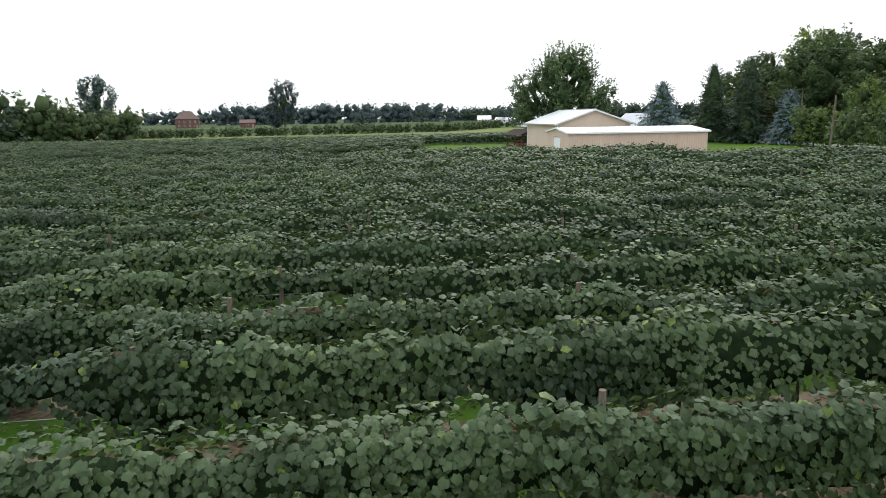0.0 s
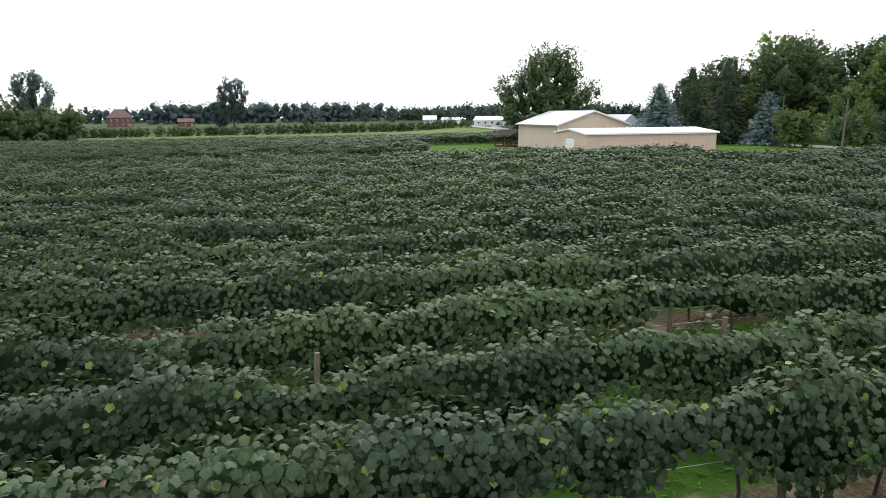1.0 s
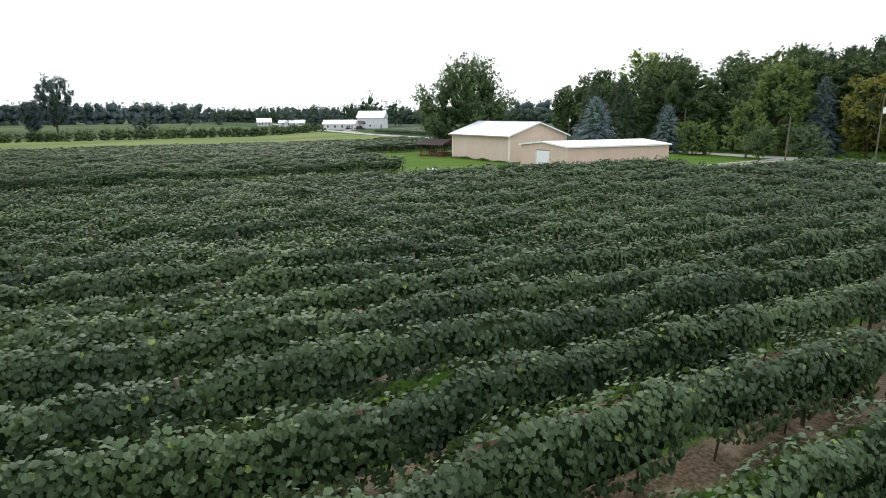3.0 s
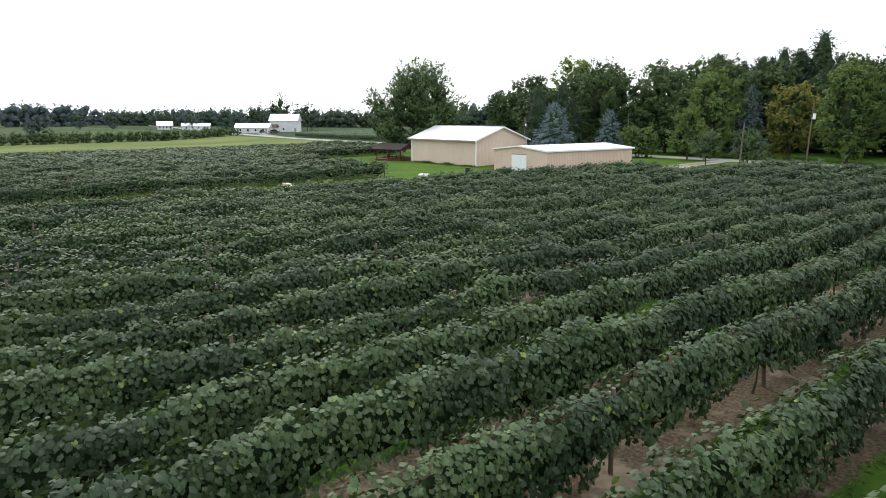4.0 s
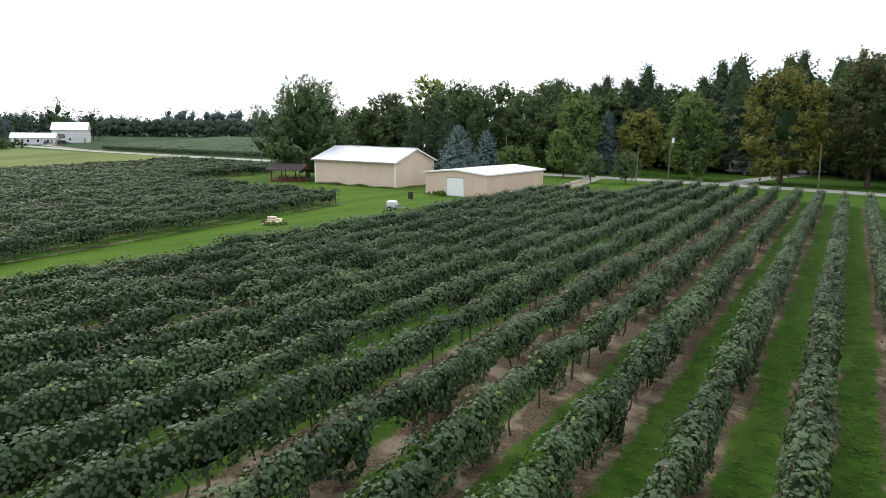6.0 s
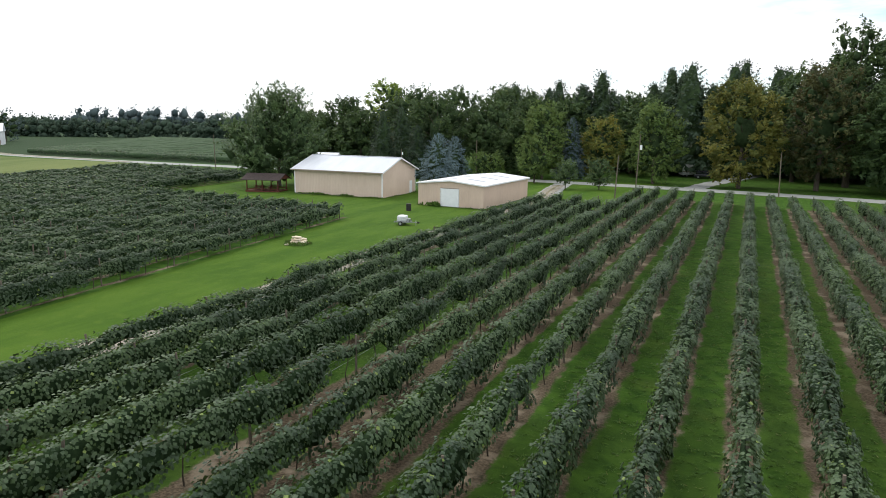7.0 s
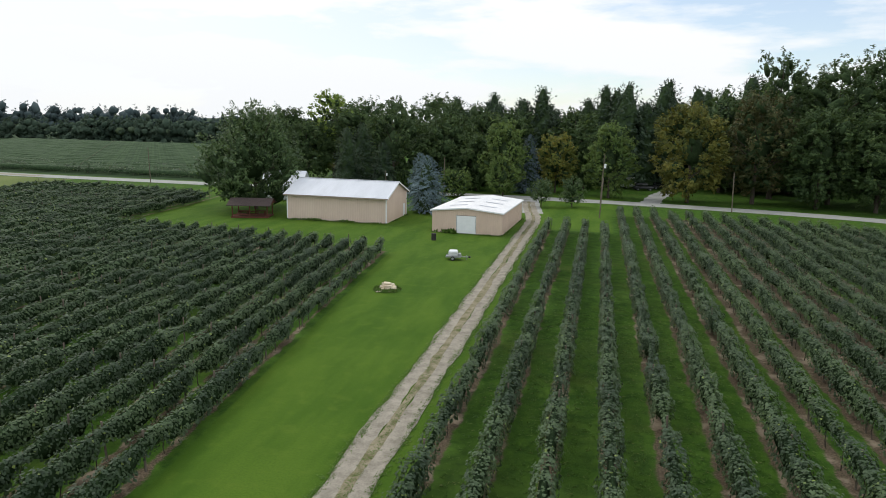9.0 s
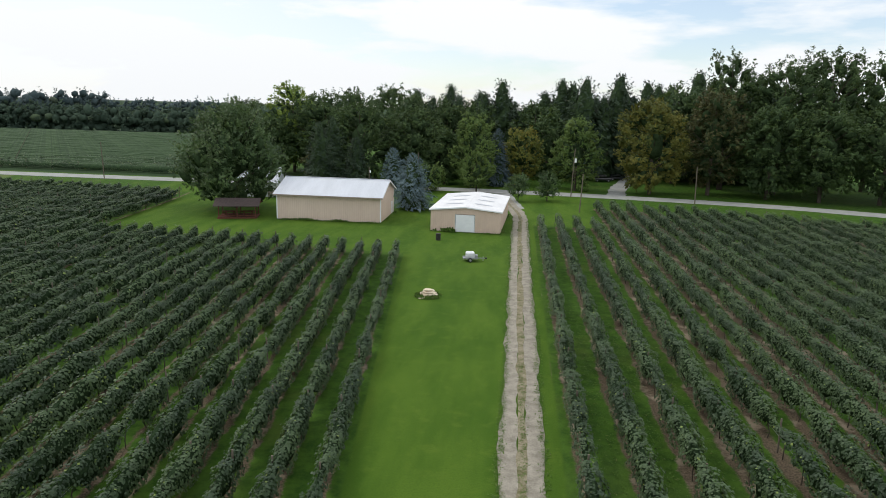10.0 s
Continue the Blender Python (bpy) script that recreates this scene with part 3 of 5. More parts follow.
def build_shed():
    W, D, H, RISE = 10.3, 17.2, 3.22, 0.5
    ob = thing("metal_shed", pose(-87.65, 26.05, 0.0, 0, 0, -2.7), "long low tan steel shed with a white low-pitched roof", "shed")
    part("foundation", boxed(0.02, 0.02, -0.5, W - 0.02, D - 0.02, 0.06), ASPHALT, ob, "concrete base")
    dx0, dx1, dh = 3.66, 6.52, 2.6
    for x0, x1, z0 in ((0, dx0, 0.05), (dx1, W, 0.05), (dx0, dx1, dh)):
        part("front_wall", ribbed_sheet(x1 - x0, H - z0), PINK_TAN, ob, "", pose(x0, 0, z0))
    bm = bmesh.new()
    lo = [bm.verts.new((x, y, z)) for y in (0.0, 0.04) for x, z in ((0, H), (W / 2, H + RISE), (W, H))]
    bm.faces.new(lo[:3]), bm.faces.new(lo[5:2:-1])
    for a, b in ((0, 1), (1, 2), (2, 0)):
        bm.faces.new((lo[a], lo[b], lo[b + 3], lo[a + 3]))
    part("gable", bm, PINK_TAN, ob)
    part("side_wall", ribbed_sheet(D - 0.1, H - 0.05), PINK_TAN, ob, "", pose(W, 0.05, 0.05, 0, 0, 90))
    part("side_wall", ribbed_sheet(D - 0.1, H - 0.05), PINK_TAN, ob, "", pose(0, D - 0.05, 0.05, 0, 0, -90))
    part("back_wall", ribbed_sheet(W, H - 0.05), PINK_TAN, ob, "", pose(W, D, 0.05, 0, 0, 180))
    door = part("roller_door", boxed(dx0 + 0.05, 0.02, 0.04, dx1 - 0.05, 0.07, dh - 0.04), WHITE, ob, "white overhead door")
    for n in range(4):
        z = 0.06 + n * (dh - 0.12) / 4
        part("door_panel", boxed(dx0 + 0.06, -0.015, z, dx1 - 0.06, 0.03, z + (dh - 0.12) / 4 - 0.02, bevel=0.008), WHITE, door)
    for x in (dx0 - 0.05, dx1):
        part("door_jamb", boxed(x, -0.03, 0.04, x + 0.05, 0.05, dh), WHITE, ob)
    part("door_head", boxed(dx0 - 0.05, -0.03, dh, dx1 + 0.05, 0.05, dh + 0.08), TRIM, ob)
    slope = math.atan2(RISE, W / 2)
    run = math.hypot(W / 2 + 0.25, RISE * (W / 2 + 0.25) / (W / 2))
    for side in (-1, 1):
        m = pose(W / 2, -0.25, H + RISE + 0.06, 0, math.degrees(slope) * side, 0) if side > 0 else pose(W / 2, D + 0.25, H + RISE + 0.06, 0, 0, 180) @ pose(0, 0, 0, 0, math.degrees(slope), 0)
        sheet = ribbed_sheet(D + 0.5, run, 0.9, 0.03, 0.75)
        bmesh.ops.transform(sheet, matrix=Matrix(((0, 0, 1, 0), (1, 0, 0, 0), (0, -1, 0, 0), (0, 0, 0, 1))), verts=sheet.verts)
        part("roof_panel", sheet, WHITE_ROOF, ob, "white ribbed steel roof", m)
    for side in (-1, 1):
        for k in range(3):
            y = D * (0.22 + 0.26 * k)
            strip = boxed(0.9, y, 0.035, 3.6, y + 0.5, 0.05)
            m = pose(W / 2, 0, H + RISE + 0.06, 0, math.degrees(slope), 0) if side > 0 else pose(W / 2, 0, H + RISE + 0.06, 0, -math.degrees(slope), 0) @ Matrix.Diagonal((-1, 1, 1, 1))
            bmesh.ops.transform(strip, matrix=m, verts=strip.verts)
            part("skylight", strip, GREY_ROOF, ob, "grey translucent roof strip")
        for y in (-0.27, D + 0.25):
            bm = bmesh.new()
            a, b = Vector((W / 2, y, H + RISE + 0.0)), Vector((W / 2 + side * (W / 2 + 0.25), y, H - 0.02))
            v = [bm.verts.new(p + Vector((0, dy, dz))) for p in (a, b) for dy in (0, 0.025) for dz in (-0.1, 0.08)]
            for f in ((0, 1, 3, 2), (4, 6, 7, 5), (0, 4, 5, 1), (2, 3, 7, 6), (1, 5, 7, 3), (0, 2, 6, 4)):
                bm.faces.new([v[k] for k in f])
            part("rake_trim", bm, WHITE, ob)
        x = W / 2 + side * (W / 2 + 0.22)
        part("eave_trim", boxed(x - 0.03, -0.25, H - 0.14, x + 0.03, D + 0.25, H + 0.03), WHITE, ob)
    return ob


def build_barn():
    X0, Y0, L, D, H, RISE, Z = -112.5, 29.95, 16.5, 11.2, 4.1, 1.9, 0.0
    ob = thing("pole_barn", pose(X0, Y0, Z, 0, 0, 0.4), "tan steel pole barn with a grey gable roof", "barn")
    part("foundation", boxed(0.02, 0.02, -0.5, L - 0.02, D - 0.02, 0.06), ASPHALT, ob, "concrete base")
    part("front_wall", ribbed_sheet(L, H - 0.05), TAN, ob, "", pose(0, 0, 0.05))
    part("back_wall", ribbed_sheet(L, H - 0.05), TAN, ob, "", pose(L, D, 0.05, 0, 0, 180))
    part("side_wall", ribbed_sheet(D - 0.1, H - 0.05), TAN, ob, "", pose(L, 0.05, 0.05, 0, 0, 90))
    part("side_wall", ribbed_sheet(D - 0.1, H - 0.05), TAN, ob, "", pose(0, D - 0.05, 0.05, 0, 0, -90))
    for x in (0.0, L - 0.04):
        bm = bmesh.new()
        v = [bm.verts.new((x + dx, y, z)) for dx in (0, 0.04) for y, z in ((0, H), (D / 2, H + RISE), (D, H))]
        bm.faces.new(v[:3]), bm.faces.new(v[5:2:-1])
        for a, b in ((0, 1), (1, 2), (2, 0)):
            bm.faces.new((v[a], v[b], v[b + 3], v[a + 3]))
        part("gable", bm, TAN, ob)
    over, ends = 0.6, 0.45
    slope = math.atan2(RISE, D / 2)
    run = (D / 2 + over) / math.cos(slope)
    for side in (0, 1):
        sheet = ribbed_sheet(L + 2 * ends, run, 0.6, 0.014, 0.75)
        bmesh.ops.transform(sheet, matrix=Matrix(((1, 0, 0, 0), (0, 0, -1, 0), (0, -1, 0, 0), (0, 0, 0, 1))), verts=sheet.verts)
        m = pose(-ends, D / 2, H + RISE + 0.1, math.degrees(slope), 0, 0) if side == 0 else pose(L + ends, D / 2, H + RISE + 0.1, 0, 0, 180) @ pose(0, 0, 0, math.degrees(slope), 0, 0)
        part("roof_panel", sheet, GREY_ROOF, ob, "grey ribbed steel roof", m)
    part("ridge_cap", boxed(-ends, D / 2 - 0.16, H + RISE + 0.09, L + ends, D / 2 + 0.16, H + RISE + 0.15, bevel=0.02), GREY_ROOF, ob)
    for side in (-1, 1):
        y = D / 2 + side * (D / 2 + over - 0.02)
        z = H + RISE - (D / 2 + over) * RISE / (D / 2)
        part("fascia", boxed(-ends, y - 0.03, z - 0.10, L + ends, y + 0.03, z + 0.08), TRIM, ob)
        for x in (-ends, L + ends - 0.04):
            bm = bmesh.new()
            a, b = Vector((x, D / 2, H + RISE)), Vector((x, y, z))
            v = [bm.verts.new(p + Vector((dx, 0, dz))) for p in (a, b) for dx in (-0.01, 0.05) for dz in (-0.12, 0.1)]
            for f in ((0, 1, 3, 2), (4, 6, 7, 5), (0, 4, 5, 1), (2, 3, 7, 6), (1, 5, 7, 3), (0, 2, 6, 4)):
                bm.faces.new([v[k] for k in f])
            part("rake_trim", bm, WHITE, ob, "white rake board")
    for x, y in ((0, 0), (L, 0), (L, D)):
        part("corner_trim", boxed(x - 0.08, y - 0.06, 0.05, x + 0.08, y + 0.06, H - 0.02), WHITE, ob, "white corner trim")
    part("side_door", boxed(L - 0.01, D - 2.0, 0.06, L + 0.05, D - 1.1, 2.1, bevel=0.01), WHITE, ob, "white walk-in door")
    return ob


def build_gazebo():
    ob = thing("picnic_shelter", pose(-119.2, 30.9, 0.0, 0, 0, 14), "open wooden picnic shelter with a dark shingled roof", "gazebo")
    for x in (-2.8, 0.0, 2.8):
        for y in (-1.7, 1.7):
            part("post", boxed(x - 0.08, y - 0.08, 0, x + 0.08, y + 0.08, 2.1, bevel=0.01), REDWOOD, ob)
    for y in (-1.7, 1.7):
        part("beam", boxed(-3.1, y - 0.07, 1.95, 3.1, y + 0.07, 2.13), REDWOOD, ob)
        for x in (-2.8, 0.0):
            part("rail", boxed(x + 0.09, y - 0.05, 0.32, x + 2.71, y + 0.05, 0.42), REDWOOD, ob)
    part("deck", boxed(-3.0, -1.9, -0.3, 3.0, 1.9, 0.08), REDWOOD, ob)
    for side in (-1, 1):
        bm = bmesh.new()
        v = [bm.verts.new(p) for z in (0.0, 0.08) for p in ((-3.5, side * 2.5, 1.86 + z), (3.5, side * 2.5, 1.86 + z), (3.5, 0, 2.82 + z), (-3.5, 0, 2.82 + z))]
        for f in ((0, 1, 2, 3), (7, 6, 5, 4), (0, 4, 5, 1), (1, 5, 6, 2), (2, 6, 7, 3), (3, 7, 4, 0)):
            bm.faces.new([v[k] for k in f])
        part("roof", bm, DARK, ob, "dark shingled roof slope")
    for x in (-3.3, 3.3):
        bm = bmesh.new()
        v = [bm.verts.new((x + dx, y, z)) for dx in (0, 0.05) for y, z in ((-2.0, 2.02), (0, 2.80), (2.0, 2.02))]
        bm.faces.new(v[:3]), bm.faces.new(v[5:2:-1])
        for p, q in ((0, 1), (1, 2), (2, 0)):
            bm.faces.new((v[p], v[q], v[q + 3], v[p + 3]))
        part("gable_board", bm, REDWOOD, ob)
    for x in (-1.4, 1.4):
        tb = thing("picnic_table", pose(-119.2, 30.9, 0.08, 0, 0, 14) @ pose(x, 0, 0), "red-brown wooden picnic table under the shelter", "table", "picnic tables")
        part("tabletop", boxed(-0.9, -0.36, 0.70, 0.9, 0.36, 0.75, bevel=0.01), REDWOOD, tb)
        for y in (-0.68, 0.68):
            part("bench", boxed(-0.9, y - 0.13, 0.42, 0.9, y + 0.13, 0.46, bevel=0.01), REDWOOD, tb)
        for px in (-0.6, 0.6):
            part("leg", boxed(px - 0.04, -0.75, 0.32, px + 0.04, 0.75, 0.42), REDWOOD, tb)
            for py in (-0.3, 0.3):
                part("leg", boxed(px - 0.04, py - 0.05, 0.0, px + 0.04, py + 0.05, 0.7), REDWOOD, tb)


def weeds_along(x0, y0, x1, y1, seed, tall=0.4, dense=16):
    """Weeds and unmown grass at the foot of a wall."""
    rng = np.random.default_rng(seed)
    ln = math.hypot(x1 - x0, y1 - y0)
    n = int(ln * dense)
    t = rng.uniform(0, 1, n)
    keep = wave(t * ln, seed, 1.6, 0.7) > rng.uniform(-1.1, 0.9, n)
    t = t[keep]
    n = len(t)
    h = tall * rng.uniform(0.3, 1.0, n) * (0.7 + 0.5 * wave(t * ln, seed + 1, 2.5))
    at = np.stack([x0 + (x1 - x0) * t, y0 + (y1 - y0) * t, 0.5 * h], -1) + rng.normal(0, 0.12, (n, 3)) * np.array([1, 1, 0])
    v, f = scatter_leaves(at, rng.normal(0, 1, (n, 3)) + np.array([0, -0.8, 0.5]), rng.normal(0, 0.4, (n, 3)) + np.array([0, 0, 1.0]), h * 1.1, LEAF_LITE * np.array([1.0, 0.55, 1.0]), LITE_FACES)
    ob = new("weeds", mesh_of("weeds", v, f, GRASS))
    tagged(ob, "unmown weeds along the foot of a wall", "weeds", kind="stuff")


weeds_along(-112.6, 29.65, -95.9, 29.75, 31, 0.42, 60)
weeds_along(-95.6, 30.0, -95.6, 41.0, 32, 0.42, 40)
weeds_along(-87.6, 25.7, -84.0, 25.5, 33, 0.7, 80)
weeds_along(-81.0, 25.4, -77.2, 25.2, 34, 0.4, 50)
weeds_along(-77.0, 25.6, -76.3, 42.5, 35, 0.35)
build_shed()
build_barn()
build_gazebo()


# ---- trees ----
OAK = leaf_material("oak_leaves", (0.032, 0.065, 0.020), (0.082, 0.134, 0.042), (0.11, 0.15, 0.04), 0.05, 0.6, 0.25, through_share=0.3, single=0.22)
MAPLE = leaf_material("maple_leaves", (0.034, 0.074, 0.024), (0.112, 0.180, 0.058), (0.15, 0.20, 0.07), 0.06, 0.5, 0.35, through_share=0.3, single=0.22)
LIGHT = leaf_material("light_green_leaves", (0.070, 0.128, 0.030), (0.165, 0.245, 0.065), (0.20, 0.24, 0.06), 0.05, 0.6, 0.25, through_share=0.35, single=0.22)
YELLOW = leaf_material("yellowing_leaves", (0.046, 0.080, 0.018), (0.225, 0.215, 0.046), (0.29, 0.24, 0.04), 0.05, 0.6, 0.25, patch=0.13, through_share=0.3, single=0.3)
ORANGE = leaf_material("turning_leaves", (0.068, 0.128, 0.026), (0.225, 0.235, 0.046), (0.36, 0.25, 0.05), 0.07, 0.6, 0.25, patch=0.16, through_share=0.35, single=0.22)
RUSSET = leaf_material("russet_leaves", (0.040, 0.058, 0.018), (0.100, 0.112, 0.036), (0.16, 0.11, 0.05), 0.06, 0.6, 0.25, through_share=0.3, single=0.22)
PINE = leaf_material("pine_needles", (0.018, 0.038, 0.020), (0.048, 0.080, 0.040), (0.06, 0.07, 0.035), 0.03, 0.6, 0.2, through_share=0.15, single=0.22)
SPRUCE = leaf_material("blue_spruce_needles", (0.055, 0.092, 0.098), (0.19, 0.265, 0.285), (0.16, 0.21, 0.18), 0.03, 0.6, 0.2, through_share=0.1, single=0.7)
SLATE = leaf_material("slate_blue_needles", (0.038, 0.064, 0.072), (0.112, 0.156, 0.172), (0.10, 0.13, 0.12), 0.03, 0.6, 0.2, through_share=0.1, single=0.7)
# bluish pale tones: the haze of distance is put into the leaf colour
HAZED = leaf_material("hazed_far_leaves", (0.068, 0.100, 0.106), (0.130, 0.172, 0.172), (0.13, 0.16, 0.11), 0.03, 0.8, 0.1, patch=0.05, through_share=0.3, single=0.12)
BRUSH = leaf_material("brush_leaves", (0.058, 0.094, 0.042), (0.130, 0.176, 0.078), (0.15, 0.17, 0.08), 0.04, 0.8, 0.1, patch=0.12, through_share=0.3, single=0.15)
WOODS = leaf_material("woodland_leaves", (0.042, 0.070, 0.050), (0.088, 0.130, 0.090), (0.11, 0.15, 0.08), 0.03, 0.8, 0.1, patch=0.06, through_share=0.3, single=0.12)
LIME = leaf_material("lime_green_leaves", (0.135, 0.215, 0.034), (0.270, 0.370, 0.068), (0.24, 0.28, 0.06), 0.05, 0.6, 0.25, through_share=0.35, single=0.22)


# darker than the leaves: shade inside the crowns is painted as a colour
CROWN_SHADE = plain("crown_shade_dark", (0.024, 0.043, 0.018), (0.060, 0.095, 0.040), 1.5, 0.95, 0.1, bump=0.6)


def ball(level):
    bm = bmesh.new()
    bmesh.ops.create_icosphere(bm, subdivisions=level, radius=1.0)
    made = np.array([v.co[:] for v in bm.verts]), np.array([[v.index for v in f.verts] for f in bm.faces])
    bm.free()
    return made


BALLS = {1: ball(1)}


def limbs(bm, height, radius, girth, seed, n=7, start=0.25):
    rng = random.Random(seed)
    tube(bm, (0, 0, -0.3), (0, 0, height * start), girth, girth * 0.75, 9)
    tube(bm, (0, 0, height * start), (rng.uniform(-0.3, 0.3), rng.uniform(-0.3, 0.3), height * 0.85), girth * 0.75, girth * 0.12, 7)
    for k in range(n):
        a = 2 * math.pi * k / n + rng.uniform(-0.4, 0.4)
        z = height * (start + 0.4 * k / n * rng.uniform(0.6, 1.1))
        r = radius * rng.uniform(0.5, 0.8)
        tube(bm, (0, 0, z), (math.cos(a) * r, math.sin(a) * r, z + r * rng.uniform(0.5, 1.0)), girth * 0.35, girth * 0.06, 5)
    return bm


LEAF_SPRAY = LEAF_LITE * np.array([1.3, 0.62, 1.0])


def broad_crown(height, radius, low, seed, lobes=26, leaves=5200, card=0.42, point=0.0, tuft=0.0, size=0.36, solid=0.44, lift=0.15, stretch=1.5, flat=0.62):
    """A crown of overlapping boughs, each a long lobe clad in leaf sprays round a rough inner mass.
    lift: how steeply the boughs rise; tuft: how far sprays reach out of them."""
    rng = np.random.default_rng(seed)
    ball_v, ball_f = BALLS[1]
    half, c = (height - low) / 2, (low + height) / 2
    i = np.arange(lobes)
    zc = 1 - 2 * (i + 0.5) / lobes
    az = i * 2.39996 + rng.uniform(-0.6, 0.6, lobes)
    rad = rng.uniform(0.42, 0.74, lobes)
    ring = np.sqrt(1 - zc * zc)
    grow = size * rng.uniform(0.65, 1.30, lobes)
    taper = 1 - point * np.clip(zc, -0.4, 1)
    at = np.stack([np.cos(az) * ring * radius * rad * taper, np.sin(az) * ring * radius * rad * taper, c + zc * half * (rad * 0.5 + 0.45)], -1)
    at[:, 2] = np.clip(at[:, 2], low + grow * radius * 0.5, height - grow * radius * (0.6 + 0.5 * lift))
    out = unit(at - np.array([0, 0, c - 0.25 * half]))
    axis = unit(out * np.array([1, 1, 0.6]) + np.array([0, 0, lift]) + rng.normal(0, 0.22, (lobes, 3)))
    across = unit(np.cross(axis, np.array([0.03, 0.05, 1.0])))
    over = np.cross(across, axis)
    g = (grow * radius)[:, None]
    frame3 = np.stack([axis * g * stretch, across * g, over * g * flat], 1)
    facing3 = np.stack([axis / stretch, across, over / flat], 1)
    bunch = 10
    n_each = np.maximum((leaves / bunch * grow**2 / (grow**2).sum()).astype(int), 3)
    who = np.repeat(i, n_each)
    m = len(who)
    e = unit(rng.normal(0, 1, (m, 3)))
    e[:, 0] = np.where(e[:, 0] < -0.3, -e[:, 0], e[:, 0])
    wob = 1.0 - 0.38 * rng.uniform(0, 1, m) ** 2 + 0.10 * np.sin(e[:, 1] * 6 + who) * np.sin(e[:, 0] * 6 + who * 2) + rng.normal(0, 0.05, m)
    foot = at[who] + np.einsum("mi,mij->mj", e * wob[:, None], frame3[who])
    face = unit(np.einsum("mi,mij->mj", e, facing3[who]))
    way = unit(axis[who] * 0.7 + face * 0.45 + rng.normal(0, 0.25, (m, 3)))
    reach = card * 1.3 + tuft * rng.uniform(0, 1, m) ** 3
    along = rng.uniform(0, 1, (m, bunch)) ** 1.3
    pos = foot[:, None] + way[:, None] * (along * reach[:, None])[..., None] + rng.normal(0, 0.5 * card, (m, bunch, 3)) * (1.15 - 0.9 * along[..., None])
    pos = pos.reshape(-1, 3)
    n = len(pos)
    normal = np.repeat(face, bunch, 0) * 0.8 + np.array([0, 0, 0.5]) + rng.normal(0, 0.42, (n, 3))
    droop = np.repeat(way, bunch, 0) + rng.normal(0, 0.45, (n, 3)) + np.array([0, 0, -0.2 + 0.3 * lift])
    v, f = scatter_leaves(pos, normal, droop, card * rng.uniform(0.55, 1.35, n), LEAF_SPRAY, LITE_FACES)
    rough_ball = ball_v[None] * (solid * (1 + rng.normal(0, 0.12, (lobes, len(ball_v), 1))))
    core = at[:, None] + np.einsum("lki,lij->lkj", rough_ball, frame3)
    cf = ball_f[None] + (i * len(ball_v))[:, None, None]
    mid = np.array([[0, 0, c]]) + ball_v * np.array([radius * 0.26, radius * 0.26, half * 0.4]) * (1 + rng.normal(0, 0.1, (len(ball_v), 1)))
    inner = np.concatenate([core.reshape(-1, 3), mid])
    return v, f, inner, np.concatenate([cf.reshape(-1, 3), ball_f + lobes * len(ball_v)])


def conifer_crown(height, radius, low, seed, boughs=260, per=14, card=0.4, droop=0.25, ragged=0.15, blunt=0.75, solid=0.32):
    """Boughs up a spiral, shorter towards the pointed tip, each a drooping spray of needle cards."""
    rng = np.random.default_rng(seed)
    f = 1 - (1 - (np.arange(boughs) + 0.5) / boughs) ** 0.85
    f = np.clip(f + rng.normal(0, 0.006, boughs), 0, 0.995)
    a = np.arange(boughs) * 2.39996 + rng.uniform(-0.4, 0.4, boughs)
    skirt = np.clip(f / 0.06, 0.55, 1)
    swell = 1 + ragged * (0.6 * np.sin(a * 2 + seed) * np.sin(f * 9 + seed) + 0.5 * np.sin(f * 31 + a))
    ln = (radius * (1 - f) ** blunt * skirt * swell * rng.uniform(1 - ragged, 1 + ragged * 0.6, boughs) + 0.04)[:, None]
    z = (low + (height - low) * f)[:, None]
    f, a = f[:, None], a[:, None]
    t = rng.uniform(0.1, 1.0, (boughs, per)) ** 0.65
    rise = (0.75 * f**3 - droop * (1 - f)) * ln
    side = rng.normal(0, 1, (boughs, per)) * 0.20 * ln * (1.15 - t)
    thick = 0.03 + 0.10 * card
    at = np.stack([np.cos(a) * ln * t - np.sin(a) * side, np.sin(a) * ln * t + np.cos(a) * side, z + rise * t * t + rng.normal(0, thick, t.shape)], -1).reshape(-1, 3)
    o = np.ones_like(t)
    normal = np.stack([np.cos(a) * 0.7 * o, np.sin(a) * 0.7 * o, 0.8 * o], -1).reshape(-1, 3) + rng.normal(0, 0.4, (boughs * per, 3))
    tip = np.stack([np.cos(a) * o, np.sin(a) * o, (1.6 * f**2 - 0.45) * o], -1).reshape(-1, 3) + rng.normal(0, 0.4, (boughs * per, 3))
    size = (card * rng.uniform(0.65, 1.25, t.shape) * (0.24 + 0.76 * (1 - f) ** 0.6)).ravel()
    v, fc = scatter_leaves(at, normal, tip, size, LEAF_LITE * np.array([1.5, 0.6, 1.0]), LITE_FACES)
    k, m = 11, 14
    th, fz = np.meshgrid(np.arange(k) * 2 * math.pi / k, np.linspace(0.01, 0.98, m), indexing="ij")
    r = radius * solid * (1 - fz) ** blunt * (1 + rng.normal(0, 0.22, th.shape)) + 0.01
    core = np.stack([np.cos(th) * r, np.sin(th) * r, low + (height - low) * fz - 0.15 * r], -1).reshape(-1, 3)
    i = np.arange(k * m).reshape(k, m)
    q = np.stack([i[:, :-1], np.roll(i, -1, 0)[:, :-1], np.roll(i, -1, 0)[:, 1:], i[:, 1:]], -1).reshape(-1, 4)
    return v, fc, core, q


